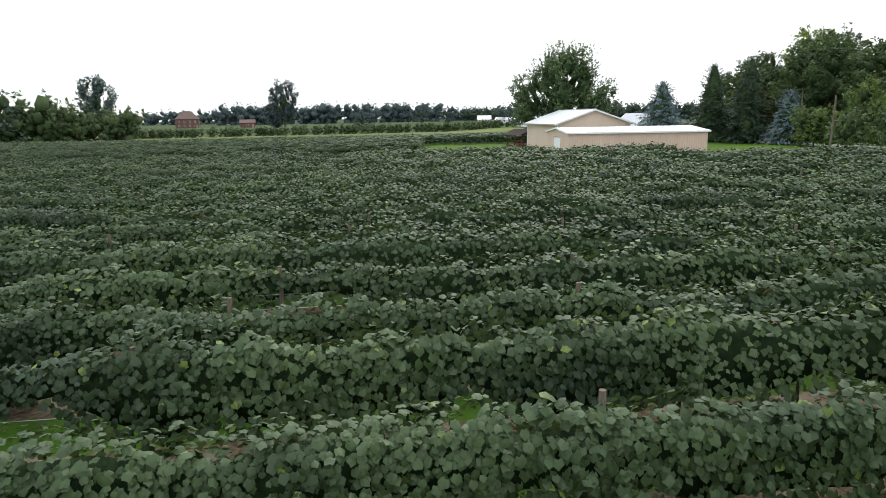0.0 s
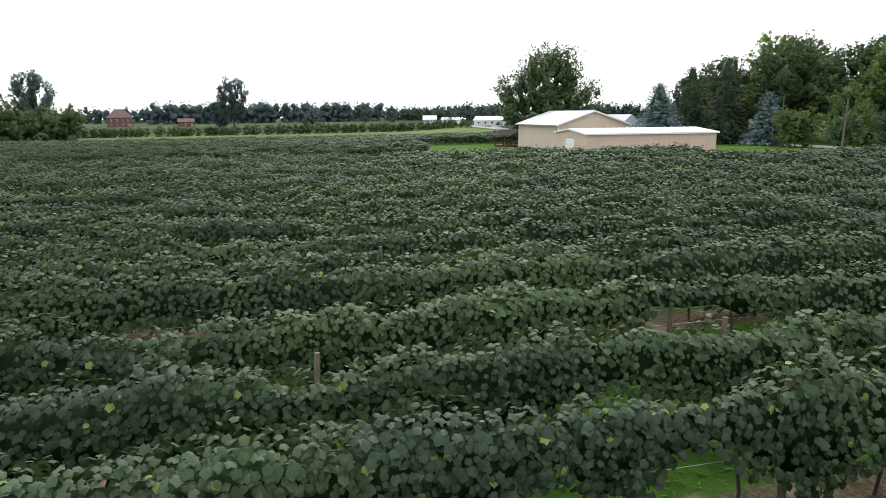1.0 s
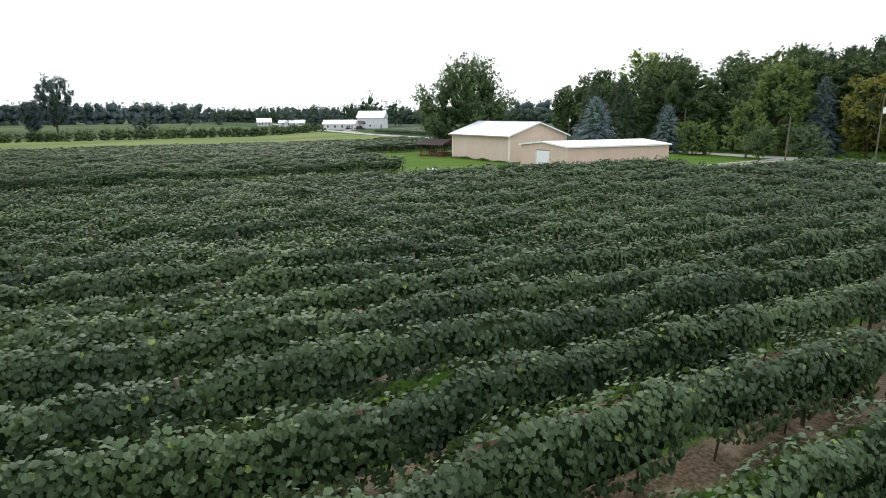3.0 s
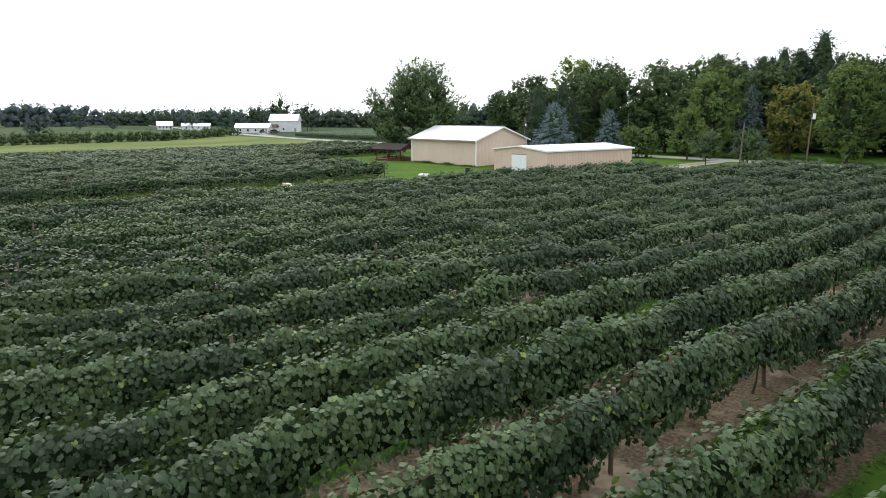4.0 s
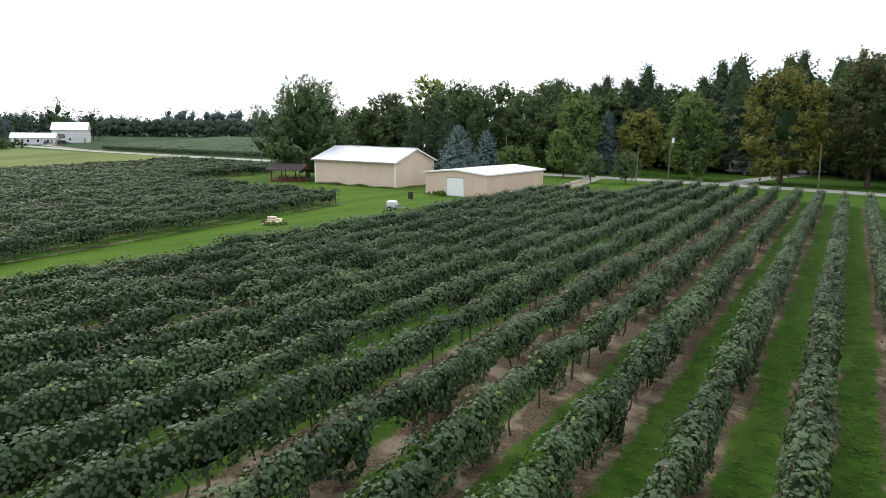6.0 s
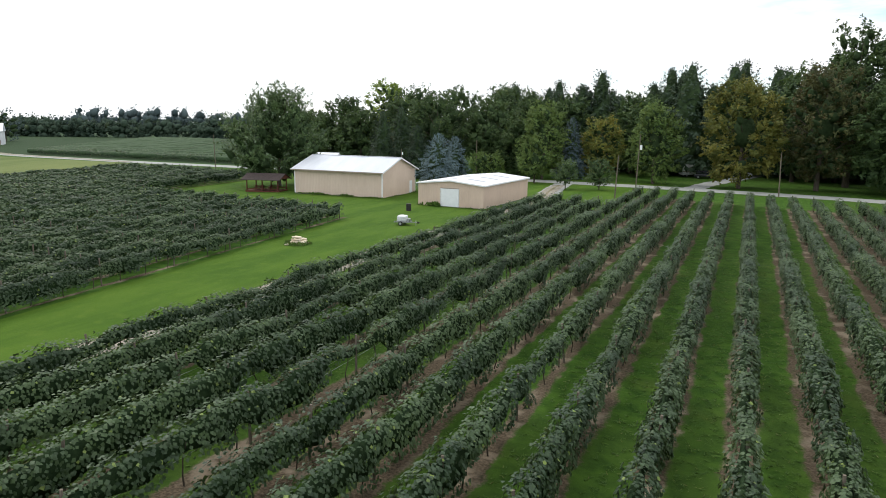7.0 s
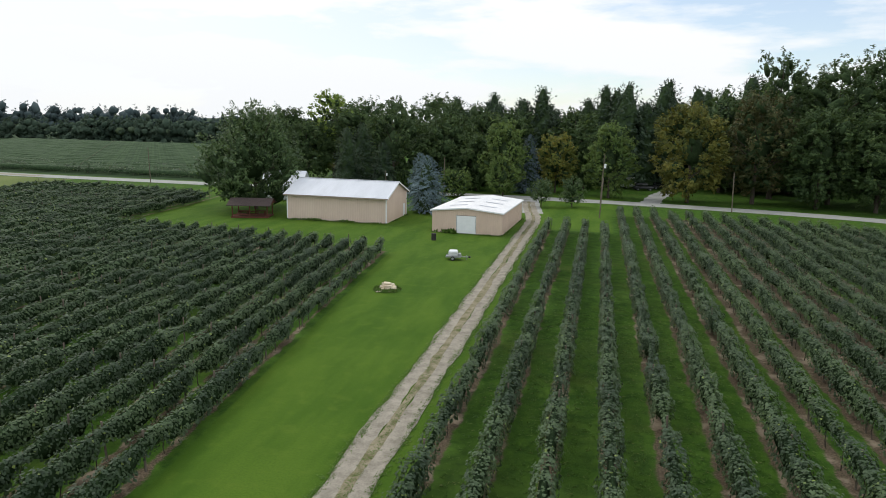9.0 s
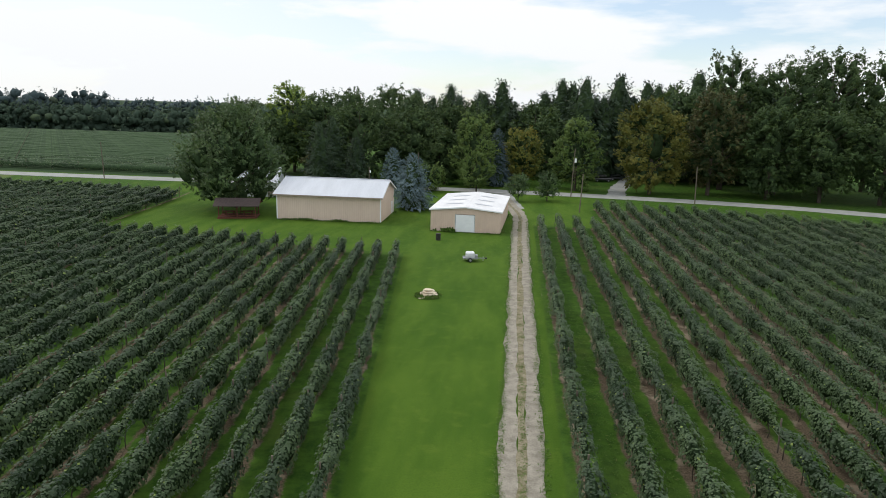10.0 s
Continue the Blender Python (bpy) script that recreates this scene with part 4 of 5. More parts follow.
def tree(name, x, y, label, category, trunk_bm, crown, leaf, turn=0.0, group=""):
    ob = thing(name, pose(x, y, float(lie(x, y)), 0, 0, turn), label, category, group)
    part("trunk", trunk_bm, BARK, ob)
    leaves, faces, inner, inner_faces = crown
    child("crown", mesh_of("crown", leaves, faces, leaf), ob)
    child("inner_crown", mesh_of("inner_crown", inner, inner_faces, CROWN_SHADE), ob, None, "rough inner mass of the crown, coloured dark as shade")
    return ob


def broad_tree(x, y, height, radius, leaf, label, low=None, seed=1, name="tree", group="", girth=None, **kw):
    low = height * 0.08 if low is None else low
    bm = limbs(bmesh.new(), height, radius, girth or height * 0.02, seed)
    return tree(name, x, y, label, "tree", bm, broad_crown(height, radius, low, seed, **kw), leaf, group=group)


def conifer(x, y, height, radius, leaf, label, low=0.5, seed=1, name="spruce_tree", group="", **kw):
    bm = tube(bmesh.new(), (0, 0, -0.3), (0, 0, height * 0.9), height * 0.018 + 0.06, 0.03, 7)
    return tree(name, x, y, label, "tree", bm, conifer_crown(height, radius, low, seed, **kw), leaf, group=group)


def build_trees():
    broad_tree(-123.4, 39.5, 17.4, 10.9, MAPLE, "large full-crowned green maple beside the picnic shelter", -0.6, 3, "maple_tree", lobes=110, leaves=24000, card=0.34, point=0.34, tuft=1.5, size=0.16, lift=1.15, stretch=2.0, flat=0.8)
    conifer(-93.4, 44.9, 9.8, 4.5, SPRUCE, "silvery blue spruce behind the sheds", 0.8, 5, boughs=380, per=28, card=0.32, ragged=0.28, blunt=0.62, solid=0.5)
    conifer(-101.7, 70.8, 8.8, 3.9, SPRUCE, "silvery blue spruce near the road", 0.5, 6, boughs=300, per=24, card=0.36, ragged=0.28, blunt=0.62, solid=0.5)
    conifer(-79.8, 83.5, 13.1, 3.8, SLATE, "slender slate-blue spruce across the road", 0.4, 7, boughs=420, per=20, card=0.42, ragged=0.25, blunt=0.64, solid=0.55)
    for x, y, h, r, s in ((-115.5, 72.5, 15.0, 4.6, 8), (-116.4, 65.7, 13.9, 4.4, 9), (-109, 67.5, 11.0, 3.8, 10)):
        conifer(x, y, h, r, PINE, "tall dark green spruce", 0.4, s, group="dark spruces", boughs=360, per=20, card=0.46, ragged=0.3, blunt=0.58, solid=0.55)
    broad_tree(-85.0, 79.5, 16.6, 5.4, LIGHT, "upright mid-green tree beside the road", 0.6, 12, lobes=52, leaves=10000, card=0.36, point=0.2, size=0.27, tuft=0.6, lift=0.3)
    broad_tree(-83.6, 69.3, 8.9, 3.5, LIGHT, "small rounded light green tree", 0.4, 13, lobes=32, leaves=6000, card=0.27, point=0.35, tuft=0.5, size=0.3, lift=0.6)
    broad_tree(-74.1, 87.5, 13.3, 5.0, ORANGE, "tree turning orange and yellow at its top", 0.6, 14, lobes=44, leaves=8500, card=0.36, tuft=0.4, size=0.28)
    broad_tree(-62.2, 81.0, 15.9, 6.0, LIGHT, "full light green tree across the road", 0.6, 15, lobes=54, leaves=10500, card=0.36, point=0.3, size=0.26, tuft=0.5, lift=0.3)
    broad_tree(-46.2, 79.0, 20.4, 8.8, YELLOW, "large spreading tree with yellowing leaves", 1.0, 16, lobes=80, leaves=18000, card=0.44, size=0.21, tuft=0.8)
    broad_tree(-74.8, 59.9, 5.0, 2.4, MAPLE, "small apple tree on the grass", 0.6, 17, "apple_tree", lobes=20, leaves=3000, card=0.22, tuft=0.5, group="apple trees", lift=0.6)
    broad_tree(-69.1, 62.0, 5.7, 2.6, MAPLE, "small apple tree on the grass", 0.6, 18, "apple_tree", lobes=20, leaves=3000, card=0.22, tuft=0.5, group="apple trees", lift=0.6)
    broad_tree(-94.0, 69.9, 5.6, 3.6, LIGHT, "dense rounded green bush", 0.1, 19, "bush", lobes=30, leaves=5000, card=0.26)
    broad_tree(-118.5, 75.0, 9.5, 4.2, RUSSET, "small tree with russet leaves", 0.3, 20, lobes=26, leaves=4000, card=0.36)
    # woods behind the road
    rng = random.Random(4)
    oaks = (
        (-123, 93, 20.2, 9.5, OAK), (-133, 98, 23.0, 7.0, LIME), (-115, 138, 24.5, 9.5, OAK), (-112, 84, 18.6, 8.5, OAK), (-131, 104, 20.0, 9.5, OAK),
        (-100, 88, 17.0, 8.0, OAK), (-104, 108, 21.0, 9.0, OAK), (-93, 97, 19.0, 7.5, OAK), (-136, 88, 15.0, 7.0, OAK), (-122, 118, 22.5, 9.0, OAK),
        (-27, 94, 32.6, 9.0, OAK), (-17, 88, 31.0, 10.0, OAK), (-6, 92, 34.5, 10.0, OAK), (-33, 82, 24.0, 8.5, RUSSET), (-22, 78, 20.0, 8.5, OAK),
        (-12, 76, 20.0, 9.0, OAK), (0, 76, 22.0, 9.5, OAK), (10, 80, 26.0, 10.0, OAK), (8, 100, 32.0, 11.0, OAK), (22, 68, 23.0, 10.0, OAK),
        (-88, 108, 19.0, 8.0, OAK), (-68, 98, 17.0, 6.5, OAK), (-92, 84, 12.0, 5.5, OAK), (-71, 108, 20.0, 7.5, OAK), (-36, 104, 24.0, 9.0, OAK), (-144, 93, 18.5, 7.5, OAK), (-151, 90, 14.5, 6.0, OAK))
    for k, (x, y, h, r, leaf) in enumerate(oaks):
        near = y < 98
        broad_tree(x, y, h, r, leaf, "tall dense green oak at the edge of the woods" if leaf is OAK else "tall tree with paler leaves at the edge of the woods", h * 0.03, 40 + k, "oak_tree", lobes=66, leaves=(13500 if h > 28 else 10500) if near else 4600, card=0.46 if near else 0.64, size=0.23 if h < 28 else 0.27, tuft=0.5, group="oaks of the woods")
    for k in range(58):
        x = -104 + 1.85 * k + rng.uniform(-1.5, 1.5)
        y = 122 + rng.uniform(-8, 12) - (8 if k % 2 else 0)
        h = rng.uniform(17.5, 22.5) + (2.5 if k % 9 == 4 else 0.0) + (3.5 if x > -64 else 0.0)
        conifer(x, y, h, h * rng.uniform(0.29, 0.38), PINE, "tall dark pine of the woods", 1.5, 90 + k, "pine_tree", "pines of the woods", boughs=250, per=9, card=1.15, ragged=0.34, blunt=0.54, droop=0.15, solid=0.5)


def far_wood(name, x0, y0, x1, y1, height, depth, seed, leaf, label, gap=6.0):
    """A long strip of far woodland: close-set uneven crowns that run into one another."""
    rng = np.random.default_rng(seed)
    ln = math.hypot(x1 - x0, y1 - y0)
    n = int(ln / gap / 0.62)
    t = (np.arange(n) + rng.uniform(-0.5, 0.5, n)) / n
    V, F, base = [], [], 0
    hs = height * (0.86 + 0.10 * wave(t * ln, seed, 60.0, 22.0)) * rng.uniform(0.86, 1.05, n)
    for k in range(n):
        h, r = hs[k], min(height * rng.uniform(0.34, 0.50), gap * 1.6)
        v, f, core, cf = broad_crown(h, r, -0.15 * h, seed + k, lobes=6, leaves=130, card=min(height * 0.085, 1.3), size=0.54, stretch=1.2, flat=0.9, solid=0.60, lift=0.3)
        px, py = x0 + (x1 - x0) * t[k] + rng.uniform(-depth, depth), y0 + (y1 - y0) * t[k] + rng.uniform(-depth, depth)
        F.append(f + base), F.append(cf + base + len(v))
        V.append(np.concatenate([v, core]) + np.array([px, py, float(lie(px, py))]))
        base += len(v) + len(core)
    ob = new(name, mesh_of(name, np.concatenate(V), np.concatenate(F), leaf))
    return tagged(ob, label, "woodland", kind="stuff")


def build_far_trees():
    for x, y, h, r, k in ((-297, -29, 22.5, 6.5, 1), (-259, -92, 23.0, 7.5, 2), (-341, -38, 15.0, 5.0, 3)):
        broad_tree(x, y, h, r, HAZED, "lone upright grey-green tree in the far field", 3.0 if k < 3 else 0.4, 300 + k, lobes=46, leaves=8000, card=0.55, size=0.20, tuft=1.2, solid=0.45, point=-0.25, lift=1.4, stretch=2.0, flat=0.8)
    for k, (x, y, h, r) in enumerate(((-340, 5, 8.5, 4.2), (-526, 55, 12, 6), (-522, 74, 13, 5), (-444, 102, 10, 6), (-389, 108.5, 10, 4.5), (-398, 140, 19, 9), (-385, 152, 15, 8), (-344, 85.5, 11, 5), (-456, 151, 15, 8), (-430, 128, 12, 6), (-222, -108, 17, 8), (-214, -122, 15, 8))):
        broad_tree(x, y, h, r, HAZED, "rounded green tree in the far fields", 0.2, 320 + k, lobes=16, leaves=1600, card=0.6, size=0.38, group="far trees")
    far_wood("far_wood", -640, -120, -690, 90, 22, 8, 200, HAZED, "distant line of broadleaf woods", 6.0)
    far_wood("far_wood", -900, -700, -760, 240, 19, 8, 206, HAZED, "distant line of broadleaf woods", 8.5)
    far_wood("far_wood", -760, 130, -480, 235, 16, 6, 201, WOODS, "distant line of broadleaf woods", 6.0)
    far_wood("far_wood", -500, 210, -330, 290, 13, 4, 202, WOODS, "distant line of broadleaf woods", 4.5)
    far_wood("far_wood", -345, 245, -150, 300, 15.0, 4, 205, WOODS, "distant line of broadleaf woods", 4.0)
    far_wood("far_wood", -900, 520, -420, 760, 17, 10, 204, HAZED, "distant wooded rise", 8.0)
    far_wood("far_wood", -720, 450, -520, 620, 27, 14, 209, HAZED, "distant wooded hill", 10.0)
    far_wood("hedgerow", -212, -140, -236, -98, 17.0, 6, 203, BRUSH, "tall tangled hedgerow at the end of the vineyard", 3.5)
    far_wood("hedgerow", -232, -104, -244, -74, 13.0, 4, 208, BRUSH, "tangled hedgerow at the end of the vineyard", 3.0)
    far_wood("field_brush", -262, -84, -296, 70, 4.2, 4, 207, BRUSH, "low brush along a field edge", 1.7)


build_trees()
build_far_trees()


# ---- far vineyard across the road ----
FAR_VINE = plain("far_vine_leaves", (0.018, 0.040, 0.016), (0.058, 0.100, 0.040), 1.6, 0.8, 0.2, bump=0.8)


def build_far_vineyard():
    for n in range(54):
        y = 83.0 + 2.72 * n
        x0, x1 = -262 - 0.75 * (y - 83), -140 - 0.40 * (y - 83)
        s = np.arange(x0, x1, 1.6 if n < 20 else 3.0)
        wob = wave(s, 700 + n, 5.0, 1.9)
        row = thing("vine_row", pose(x0, y, 0), "distant trellised row of grapevines beyond the road", "vine row", "vine rows beyond the road")
        ring = []
        for dy, z, k in ((-0.40, 0.45, -0.1), (-0.50, 1.10, 0.1), (-0.28, 1.58, 0.16), (0.0, 1.72, 0.2), (0.28, 1.58, 0.16), (0.50, 1.10, 0.1), (0.40, 0.45, -0.1)):
            ring.append(np.stack([s - x0, dy * (1 + 0.3 * wob), z + k * wob + 0.05 * wave(s, 900 + n, 1.7)], -1))
        m = len(s)
        i = np.arange(7 * m).reshape(7, m)
        q = np.stack([i[:, :-1], i[:, 1:], np.roll(i, -1, 0)[:, 1:], np.roll(i, -1, 0)[:, :-1]], -1).reshape(-1, 4)
        child("foliage", mesh_of("foliage", np.concatenate(ring), q, FAR_VINE), row)
        if n < 9:
            rng = np.random.default_rng(700 + n)
            count = int((x1 - x0) * (22 if n < 4 else 12))
            u = rng.uniform(0, x1 - x0, count)
            side, up = rng.choice([-1.0, 1.0], count), rng.uniform(0, 1, count)
            at = np.stack([u, side * 0.52 * np.sqrt(1 - up**2), 0.45 + 1.35 * up], -1)
            normal = np.stack([0 * u, side * (1 - up), 0.4 + up], -1) + rng.normal(0, 0.35, (count, 3))
            v, f = scatter_leaves(at, normal, rng.normal(0, 1, (count, 3)) - np.array([0, 0, 0.8]), 0.4 * rng.uniform(0.7, 1.2, count), LEAF_LITE, LITE_FACES)
            child("outer_leaves", mesh_of("outer_leaves", v, f, VINE), row)
        for x in np.arange(2.0, x1 - x0, 7.0 if n < 2 else 60.0):
            child("post", POST, row, pose(float(x), 0.0, 0.0))


build_far_vineyard()


# ---- poles, vehicles and small things ----
def utility_pole(x, y, height, lean=0.0, box_at=None, arm=False, girth=0.12, can=0.22):
    ob = thing("utility_pole", pose(x, y, 0, 0, lean, 0), "weathered grey wooden utility pole", "pole", "utility poles")
    part("shaft", tube(bmesh.new(), (0, 0, -0.5), (0, 0, height), girth, girth * 0.67, 10), WOOD, ob)
    if arm:
        part("crossarm", boxed(-0.9, -0.06, height - 0.5, 0.9, 0.06, height - 0.38, bevel=0.01), WOOD, ob)
    if box_at:
        bm = tube(bmesh.new(), (can + 0.08, 0, box_at - can * 1.9), (can + 0.08, 0, box_at + can * 1.9), can, can, 14)
        part("transformer", bm, WHITE, ob, "pale grey pole transformer can")
    return ob


def build_poles():
    utility_pole(-39.7, 66.0, 7.5, -2.0)
    utility_pole(-63.8, 69.9, 10.0, 1.5, 7.6)
    utility_pole(-63.9, 49.1, 6.9, 2.0)
    utility_pole(-96.0, 72.8 - 4, 8.3)
    utility_pole(-166.8, 68.5, 8.2, -1.0)
    utility_pole(-101.5, 46.5, 7.0, 0.0, 6.2, girth=0.08, can=0.11)


GLASS_DARK = plain("tinted_glass", (0.012, 0.014, 0.016), (0.02, 0.022, 0.025), 2.0, 0.08, 0.6)
RUBBER = plain("black_rubber", (0.015, 0.015, 0.015), (0.03, 0.03, 0.03), 6.0, 0.8, 0.2)
CAR_DARK = plain("dark_car_paint", (0.018, 0.019, 0.022), (0.025, 0.026, 0.03), 1.0, 0.25, 0.6)
PLASTIC = plain("white_plastic", (0.70, 0.71, 0.72), (0.82, 0.83, 0.83), 2.0, 0.35, 0.5)
PALE_WOOD = plain("pale_cut_wood", (0.58, 0.48, 0.34), (0.80, 0.71, 0.56), 4.0, 0.9, 0.15, bump=0.3)
BARREL = plain("black_barrel", (0.02, 0.02, 0.02), (0.05, 0.045, 0.04), 4.0, 0.6, 0.3)
BRICK = plain("red_brick", (0.13, 0.072, 0.060), (0.18, 0.098, 0.080), 1.2, 0.9, 0.2)
RED_ROOF = plain("brown_red_shingle", (0.13, 0.092, 0.082), (0.18, 0.125, 0.11), 1.0, 0.9, 0.2)
SIDING = plain("white_siding", (0.58, 0.59, 0.60), (0.68, 0.69, 0.70), 0.6, 0.7, 0.3)


def wheel(parent, x, y, r=0.34, w=0.22):
    tyre = part("wheel", tube(bmesh.new(), (x, y - w / 2, r), (x, y + w / 2, r), r, r, 16), RUBBER, parent)
    part("rim", tube(bmesh.new(), (x, y - w / 2 - 0.01, r), (x, y + w / 2 + 0.01, r), r * 0.6, r * 0.6, 12), STEEL, tyre)


def car(x, y, turn, paint, label, length=4.7, tall=1.75, name="suv"):
    ob = thing(name, pose(x, y, 0, 0, 0, turn), label, "car")
    lower = boxed(-length / 2, -0.9, 0.35, length / 2, 0.9, 1.0, bevel=0.14)
    part("body", lower, paint, ob)
    cab = boxed(-length * 0.42, -0.78, 0.98, length * 0.22, 0.78, tall - 0.05, bevel=0.2)
    part("glasshouse", cab, GLASS_DARK, ob, "dark tinted windows")
    part("roof", boxed(-length * 0.38, -0.72, tall - 0.07, length * 0.16, 0.72, tall, bevel=0.03), paint, ob)
    for px in (-length * 0.31, length * 0.31):
        for py in (-0.82, 0.82):
            wheel(ob, px, py)
    for py in (-0.6, 0.6):
        part("headlight", boxed(length / 2 - 0.03, py - 0.18, 0.7, length / 2 + 0.02, py + 0.18, 0.86, bevel=0.02), WHITE, ob)
    return ob


def build_camper():
    ob = thing("camper_van", pose(-56.4, 106.0, 0, 0, 0, 30), "white camper van parked under the trees", "van")
    part("body", boxed(-3.0, -1.1, 0.5, 2.0, 1.1, 2.9, bevel=0.12), PLASTIC, ob)
    part("cab", boxed(2.0, -1.0, 0.5, 3.2, 1.0, 1.9, bevel=0.2), PLASTIC, ob)
    part("windscreen", boxed(2.3, -0.85, 1.35, 3.0, 0.85, 1.96, bevel=0.1), GLASS_DARK, ob)
    for x in (-2.2, -0.6, 0.9):
        part("side_window", boxed(x - 0.4, -1.13, 1.7, x + 0.4, -1.09, 2.3, bevel=0.01), GLASS_DARK, ob)
    part("side_stripe", boxed(-2.95, -1.125, 1.2, 1.95, -1.095, 1.4), TRIM, ob)
    for x in (-1.9, 2.2):
        for y in (-0.95, 0.95):
            wheel(ob, x, y, 0.38)


def build_sprayer():
    """White tank on a small two-wheeled trailer."""
    ob = thing("tank_trailer", pose(-80.4, 8.1, 0, 0, 0, 8), "white plastic tank on a small low farm trailer", "trailer")
    bed = part("bed", boxed(-0.95, -0.6, 0.34, 0.85, 0.6, 0.41, bevel=0.01), STEEL, ob)
    for y in (-0.6, 0.56):
        part("bed_rail", boxed(-0.95, y, 0.41, 0.85, y + 0.04, 0.50), STEEL, bed)
    part("drawbar", boxed(0.85, -0.05, 0.33, 1.75, 0.05, 0.40), STEEL, ob)
    part("hitch", boxed(1.70, -0.10, 0.26, 1.95, 0.10, 0.46, bevel=0.03), BARREL, ob, "black hitch")
    part("jack_stand", boxed(1.45, 0.06, 0.0, 1.53, 0.14, 0.55), STEEL, ob)
    tank = part("tank", boxed(-0.62, -0.48, 0.42, 0.42, 0.48, 1.12, bevel=0.10), PLASTIC, ob, "white plastic tank")
    part("lid", tube(bmesh.new(), (-0.1, 0, 1.11), (-0.1, 0, 1.18), 0.16, 0.16, 14), PLASTIC, tank)
    part("pump_box", boxed(0.50, -0.30, 0.42, 0.82, 0.30, 0.78, bevel=0.03), STEEL, ob, "grey pump housing")
    for z in (0.6, 0.85):
        part("cage_rail", boxed(-0.66, -0.52, z, 0.46, -0.49, z + 0.025), STEEL, ob)
        part("cage_rail", boxed(-0.66, 0.49, z, 0.46, 0.52, z + 0.025), STEEL, ob)
    for y in (-0.72, 0.72):
        wheel(ob, -0.1, y, 0.25, 0.15)


def build_heap():
    """Low heap of pale sawn slabs."""
    ob = thing("wood_heap", pose(-83.4, -7.6, 0, 0, 0, 24), "low heap of pale sawn timber slabs on the lawn", "wood heap")
    rng = random.Random(9)
    for k in range(46):
        layer = 0 if k < 16 else (1 if k < 31 else (2 if k < 41 else 3))
        spread = 1.0 - 0.22 * layer
        ln, wd, th = rng.uniform(0.7, 1.5) * (1 - 0.1 * layer), rng.uniform(0.14, 0.26), rng.uniform(0.08, 0.14)
        slab = boxed(-ln / 2, -wd / 2, -th / 2, ln / 2, wd / 2, th / 2, bevel=0.025)
        m = pose(rng.uniform(-0.45, 0.45) * spread, rng.uniform(-0.7, 0.7) * spread, 0.08 + 0.21 * layer, rng.uniform(-14, 14), rng.uniform(-7, 7), rng.gauss(0, 16))
        part("slab", slab, PALE_WOOD, ob, "", m)
    n = 700
    r2 = np.random.default_rng(5)
    ang, rad = r2.uniform(0, 6.28, n), r2.uniform(0.75, 1.3, n)
    at = np.stack([np.cos(ang) * rad * 1.05, np.sin(ang) * rad * 0.9, r2.uniform(0.02, 0.28, n)], -1)
    keep = (np.sin(ang + 1.2) < 0.2) | (r2.uniform(0, 1, n) < 0.3)
    at, ang = at[keep], ang[keep]
    n = len(at)
    v, f = scatter_leaves(at, np.stack([np.cos(ang), np.sin(ang), 0.4 + 0 * ang], -1) + r2.normal(0, 0.4, (n, 3)), np.tile([0, 0, 1.0], (n, 1)) + r2.normal(0, 0.4, (n, 3)), r2.uniform(0.12, 0.34, n), LEAF_LITE * np.array([1.4, 0.4, 1]), LITE_FACES)
    child("weed_patch", mesh_of("weed_patch", v, f, GRASS), ob, None, "tall weeds round the heap")


def build_barrel():
    ob = thing("barrel", pose(-85.7, 19.4, 0), "black steel drum standing on the lawn", "barrel")
    part("drum", tube(bmesh.new(), (0, 0, 0), (0, 0, 0.95), 0.33, 0.33, 18), BARREL, ob)
    for z in (0.05, 0.34, 0.62, 0.9):
        part("hoop", tube(bmesh.new(), (0, 0, z - 0.02), (0, 0, z + 0.02), 0.35, 0.35, 18), BARREL, ob)


def house(name, x, y, turn, length, depth, eave, ridge, wall, roof, label, storeys=1, hip=False, windows=4):
    ob = thing(name, pose(x, y, 0, 0, 0, turn), label, "house" if name != "barn" else "barn")
    L, D = length / 2, depth / 2
    bm = boxed(-L, -D, -0.2, L, D, eave)
    if not hip:
        v = [bm.verts.new(p) for p in ((-L, -D, eave), (-L, D, eave), (-L, 0, ridge - 0.1), (L, -D, eave), (L, D, eave), (L, 0, ridge - 0.1))]
        bm.faces.new(v[:3]), bm.faces.new(v[5:2:-1])
    part("wall", bm, wall, ob)
    bm = bmesh.new()
    inset = D if hip else 0
    o = 0.5
    lo = [bm.verts.new((sx * (L + o), sy * (D + o), eave - 0.15)) for sx, sy in ((-1, -1), (1, -1), (1, 1), (-1, 1))]
    hi = [bm.verts.new((sx * (L + o - inset), 0, ridge)) for sx in (-1, 1)]
    for f in ((lo[0], lo[1], hi[1], hi[0]), (lo[2], lo[3], hi[0], hi[1]), (lo[1], lo[2], hi[1]), (lo[3], lo[0], hi[0])):
        bm.faces.new(f)
    bm.faces.new(lo[::-1])
    part("roof", bm, roof, ob)
    for s in range(storeys):
        for k in range(windows):
            wx = -L + (k + 0.7) * length / (windows + 0.4)
            win = part("window", boxed(wx - 0.5, -D - 0.06, 0.9 + 2.8 * s, wx + 0.5, -D + 0.02, 2.2 + 2.8 * s, bevel=0.02), WHITE, ob)
            part("pane", boxed(wx - 0.4, -D - 0.075, 1.0 + 2.8 * s, wx + 0.4, -D - 0.055, 2.1 + 2.8 * s), GLASS_DARK, win)
    part("door", boxed(L - 1.6, -D - 0.06, 0, L - 0.6, -D + 0.02, 2.1, bevel=0.02), TRIM, ob)
    return ob


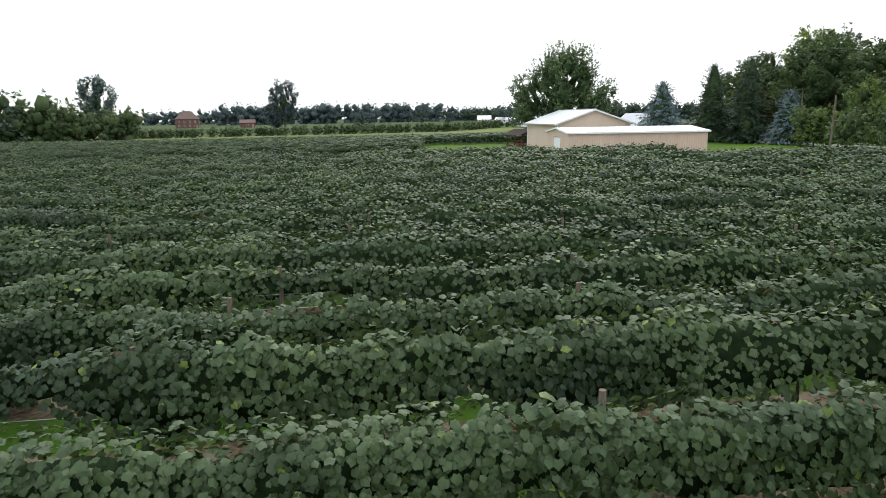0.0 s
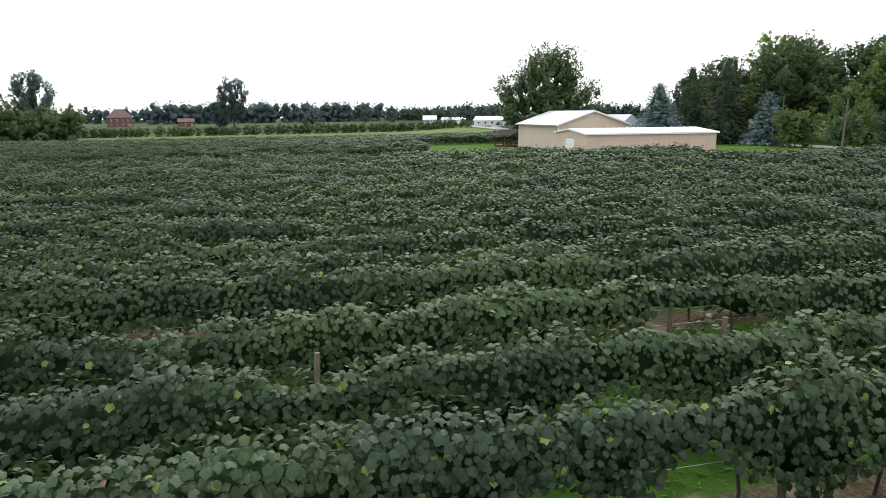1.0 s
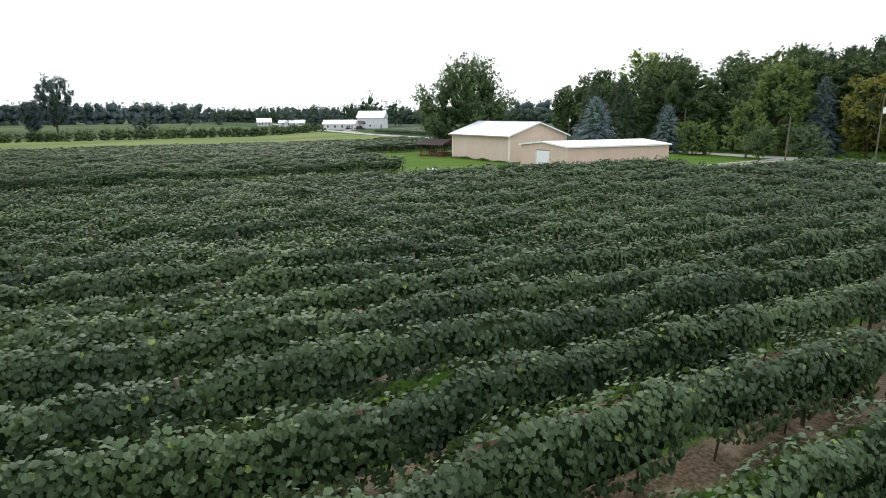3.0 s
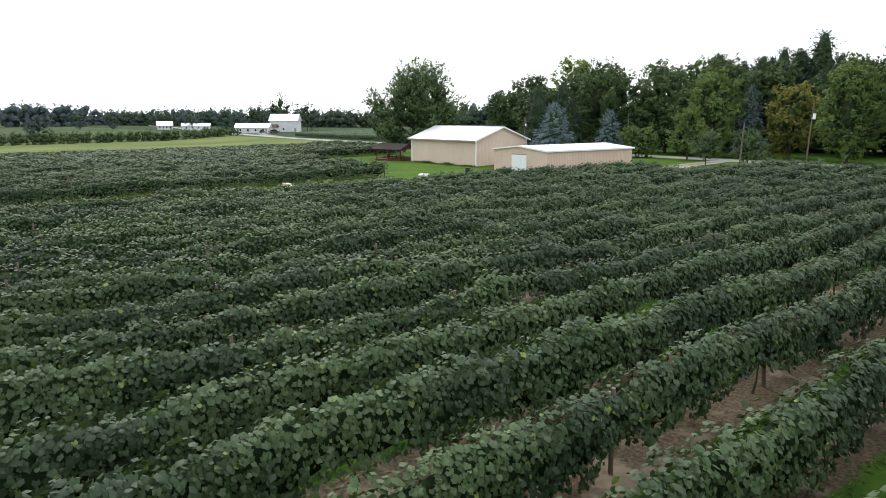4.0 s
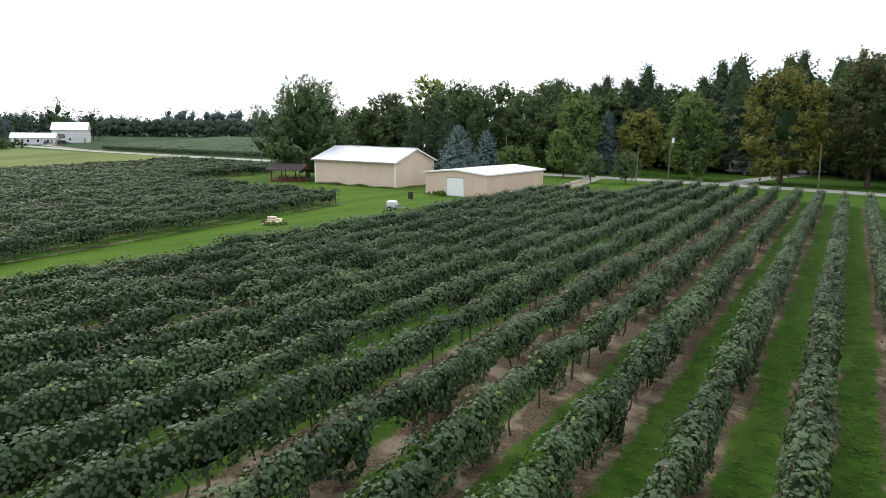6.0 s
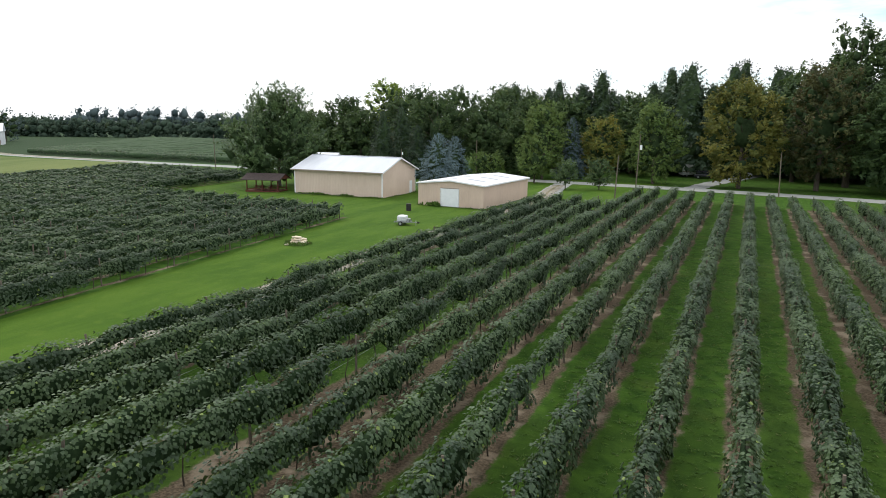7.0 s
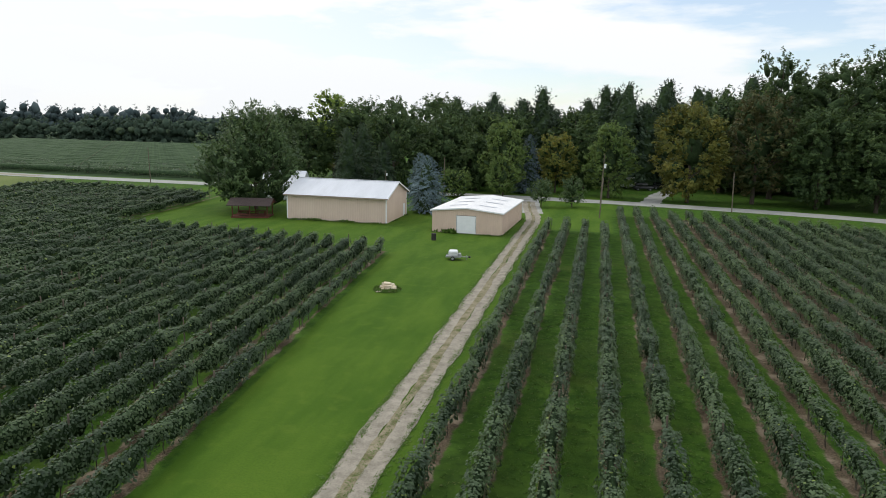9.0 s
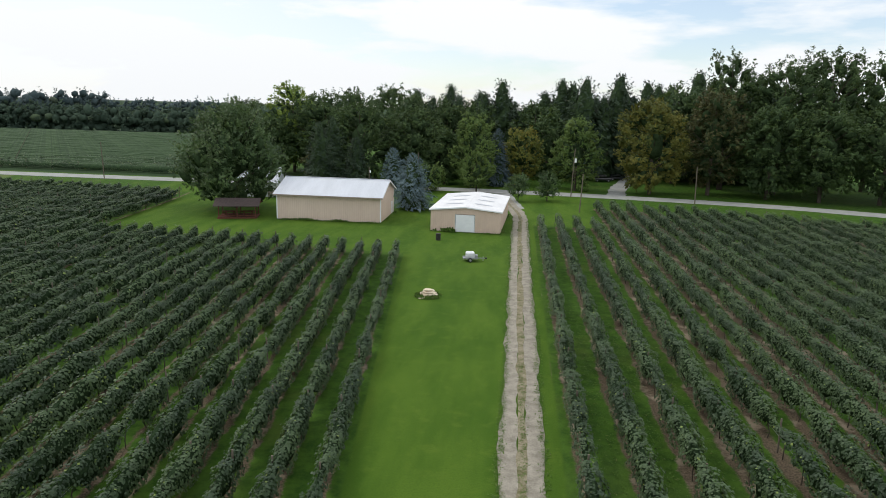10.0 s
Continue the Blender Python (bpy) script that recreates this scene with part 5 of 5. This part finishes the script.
def build_far_houses():
    house("barn", -351.0, 121.5, 52, 14.5, 11.0, 6.0, 9.4, SIDING, GREY_ROOF, "tall white painted barn with a grey metal roof", 1, windows=1)
    house("bungalow", -334.0, 96.0, 55, 16.0, 8.0, 2.9, 4.8, SIDING, GREY_ROOF, "low white farmhouse beside the lane")
    house("garage", -341.0, 108.0, 55, 7.0, 7.0, 2.7, 4.2, SIDING, DARK, "small white garage beside a farmhouse", windows=1)
    house("long_shed", -440.0, 104.0, 65, 16.0, 8.0, 2.6, 4.2, SIDING, GREY_ROOF, "long pale shed with a metal roof")
    house("white_house", -467.0, 93.0, 75, 9.0, 7.0, 2.7, 5.4, SIDING, WHITE_ROOF, "small white house in the far field")
    house("brick_house", -476.6, -112.0, 100, 15.0, 11.0, 6.2, 11.5, BRICK, RED_ROOF, "two-storey red brick farmhouse with a hipped roof", 2, True)
    house("red_shed", -448.7, -67.8, 95, 9.0, 6.0, 3.2, 5.2, BRICK, RED_ROOF, "small red farm shed", windows=1)
    house("white_cottage", -455.0, -165.0, 110, 12.0, 7.0, 3.0, 5.5, SIDING, DARK, "white cottage among far trees")
    house("roadside_house", -125.5, 55.5, 10, 7.5, 6.0, 2.8, 5.4, SIDING, GREY_ROOF, "white house with a grey roof behind the maple")
    for k, (x, y) in enumerate(((-328, 99), (-325, 103), (-331, 104))):
        car(x, y, 60 + 30 * k, CAR_DARK if k < 2 else PLASTIC, "dark parked farm truck" if k < 2 else "white van parked beside the farmhouse")


build_poles()
car(-53.6, 101.5, 12, CAR_DARK, "dark sport utility car parked on the drive")
car(-49.3, 106.5, 20, CAR_DARK, "dark estate car parked beside the drive", 4.6, 1.6, "estate_car")
car(-45.0, 114.0, -80, PLASTIC, "white van parked at the end of the drive", 4.9, 2.0, "van")
build_camper()
build_sprayer()
build_heap()
build_barrel()
build_far_houses()
DRIVE = [(-54.2, 73), (-51.5, 88), (-47.5, 102), (-42.5, 120)]
ribbon("driveway", DRIVE, (-2.0, 2.0), 0.028, ASPHALT, "pale gravel driveway leading into the trees", seed=21, rag=0.2)
ribbon("driveway", [(-75.5, 50), (-77, 60), (-78.2, 71)], (-2.0, 1.6), 0.02, ASPHALT, "grey asphalt apron between the lane and the road", seed=25, rag=0.08)
ribbon("driveway", [(-200, 71.5), (-260, 76), (-318, 92), (-330, 104)], (-1.8, 1.8), 0.035, GRAVEL, "pale gravel farm drive", seed=28, rag=0.2)
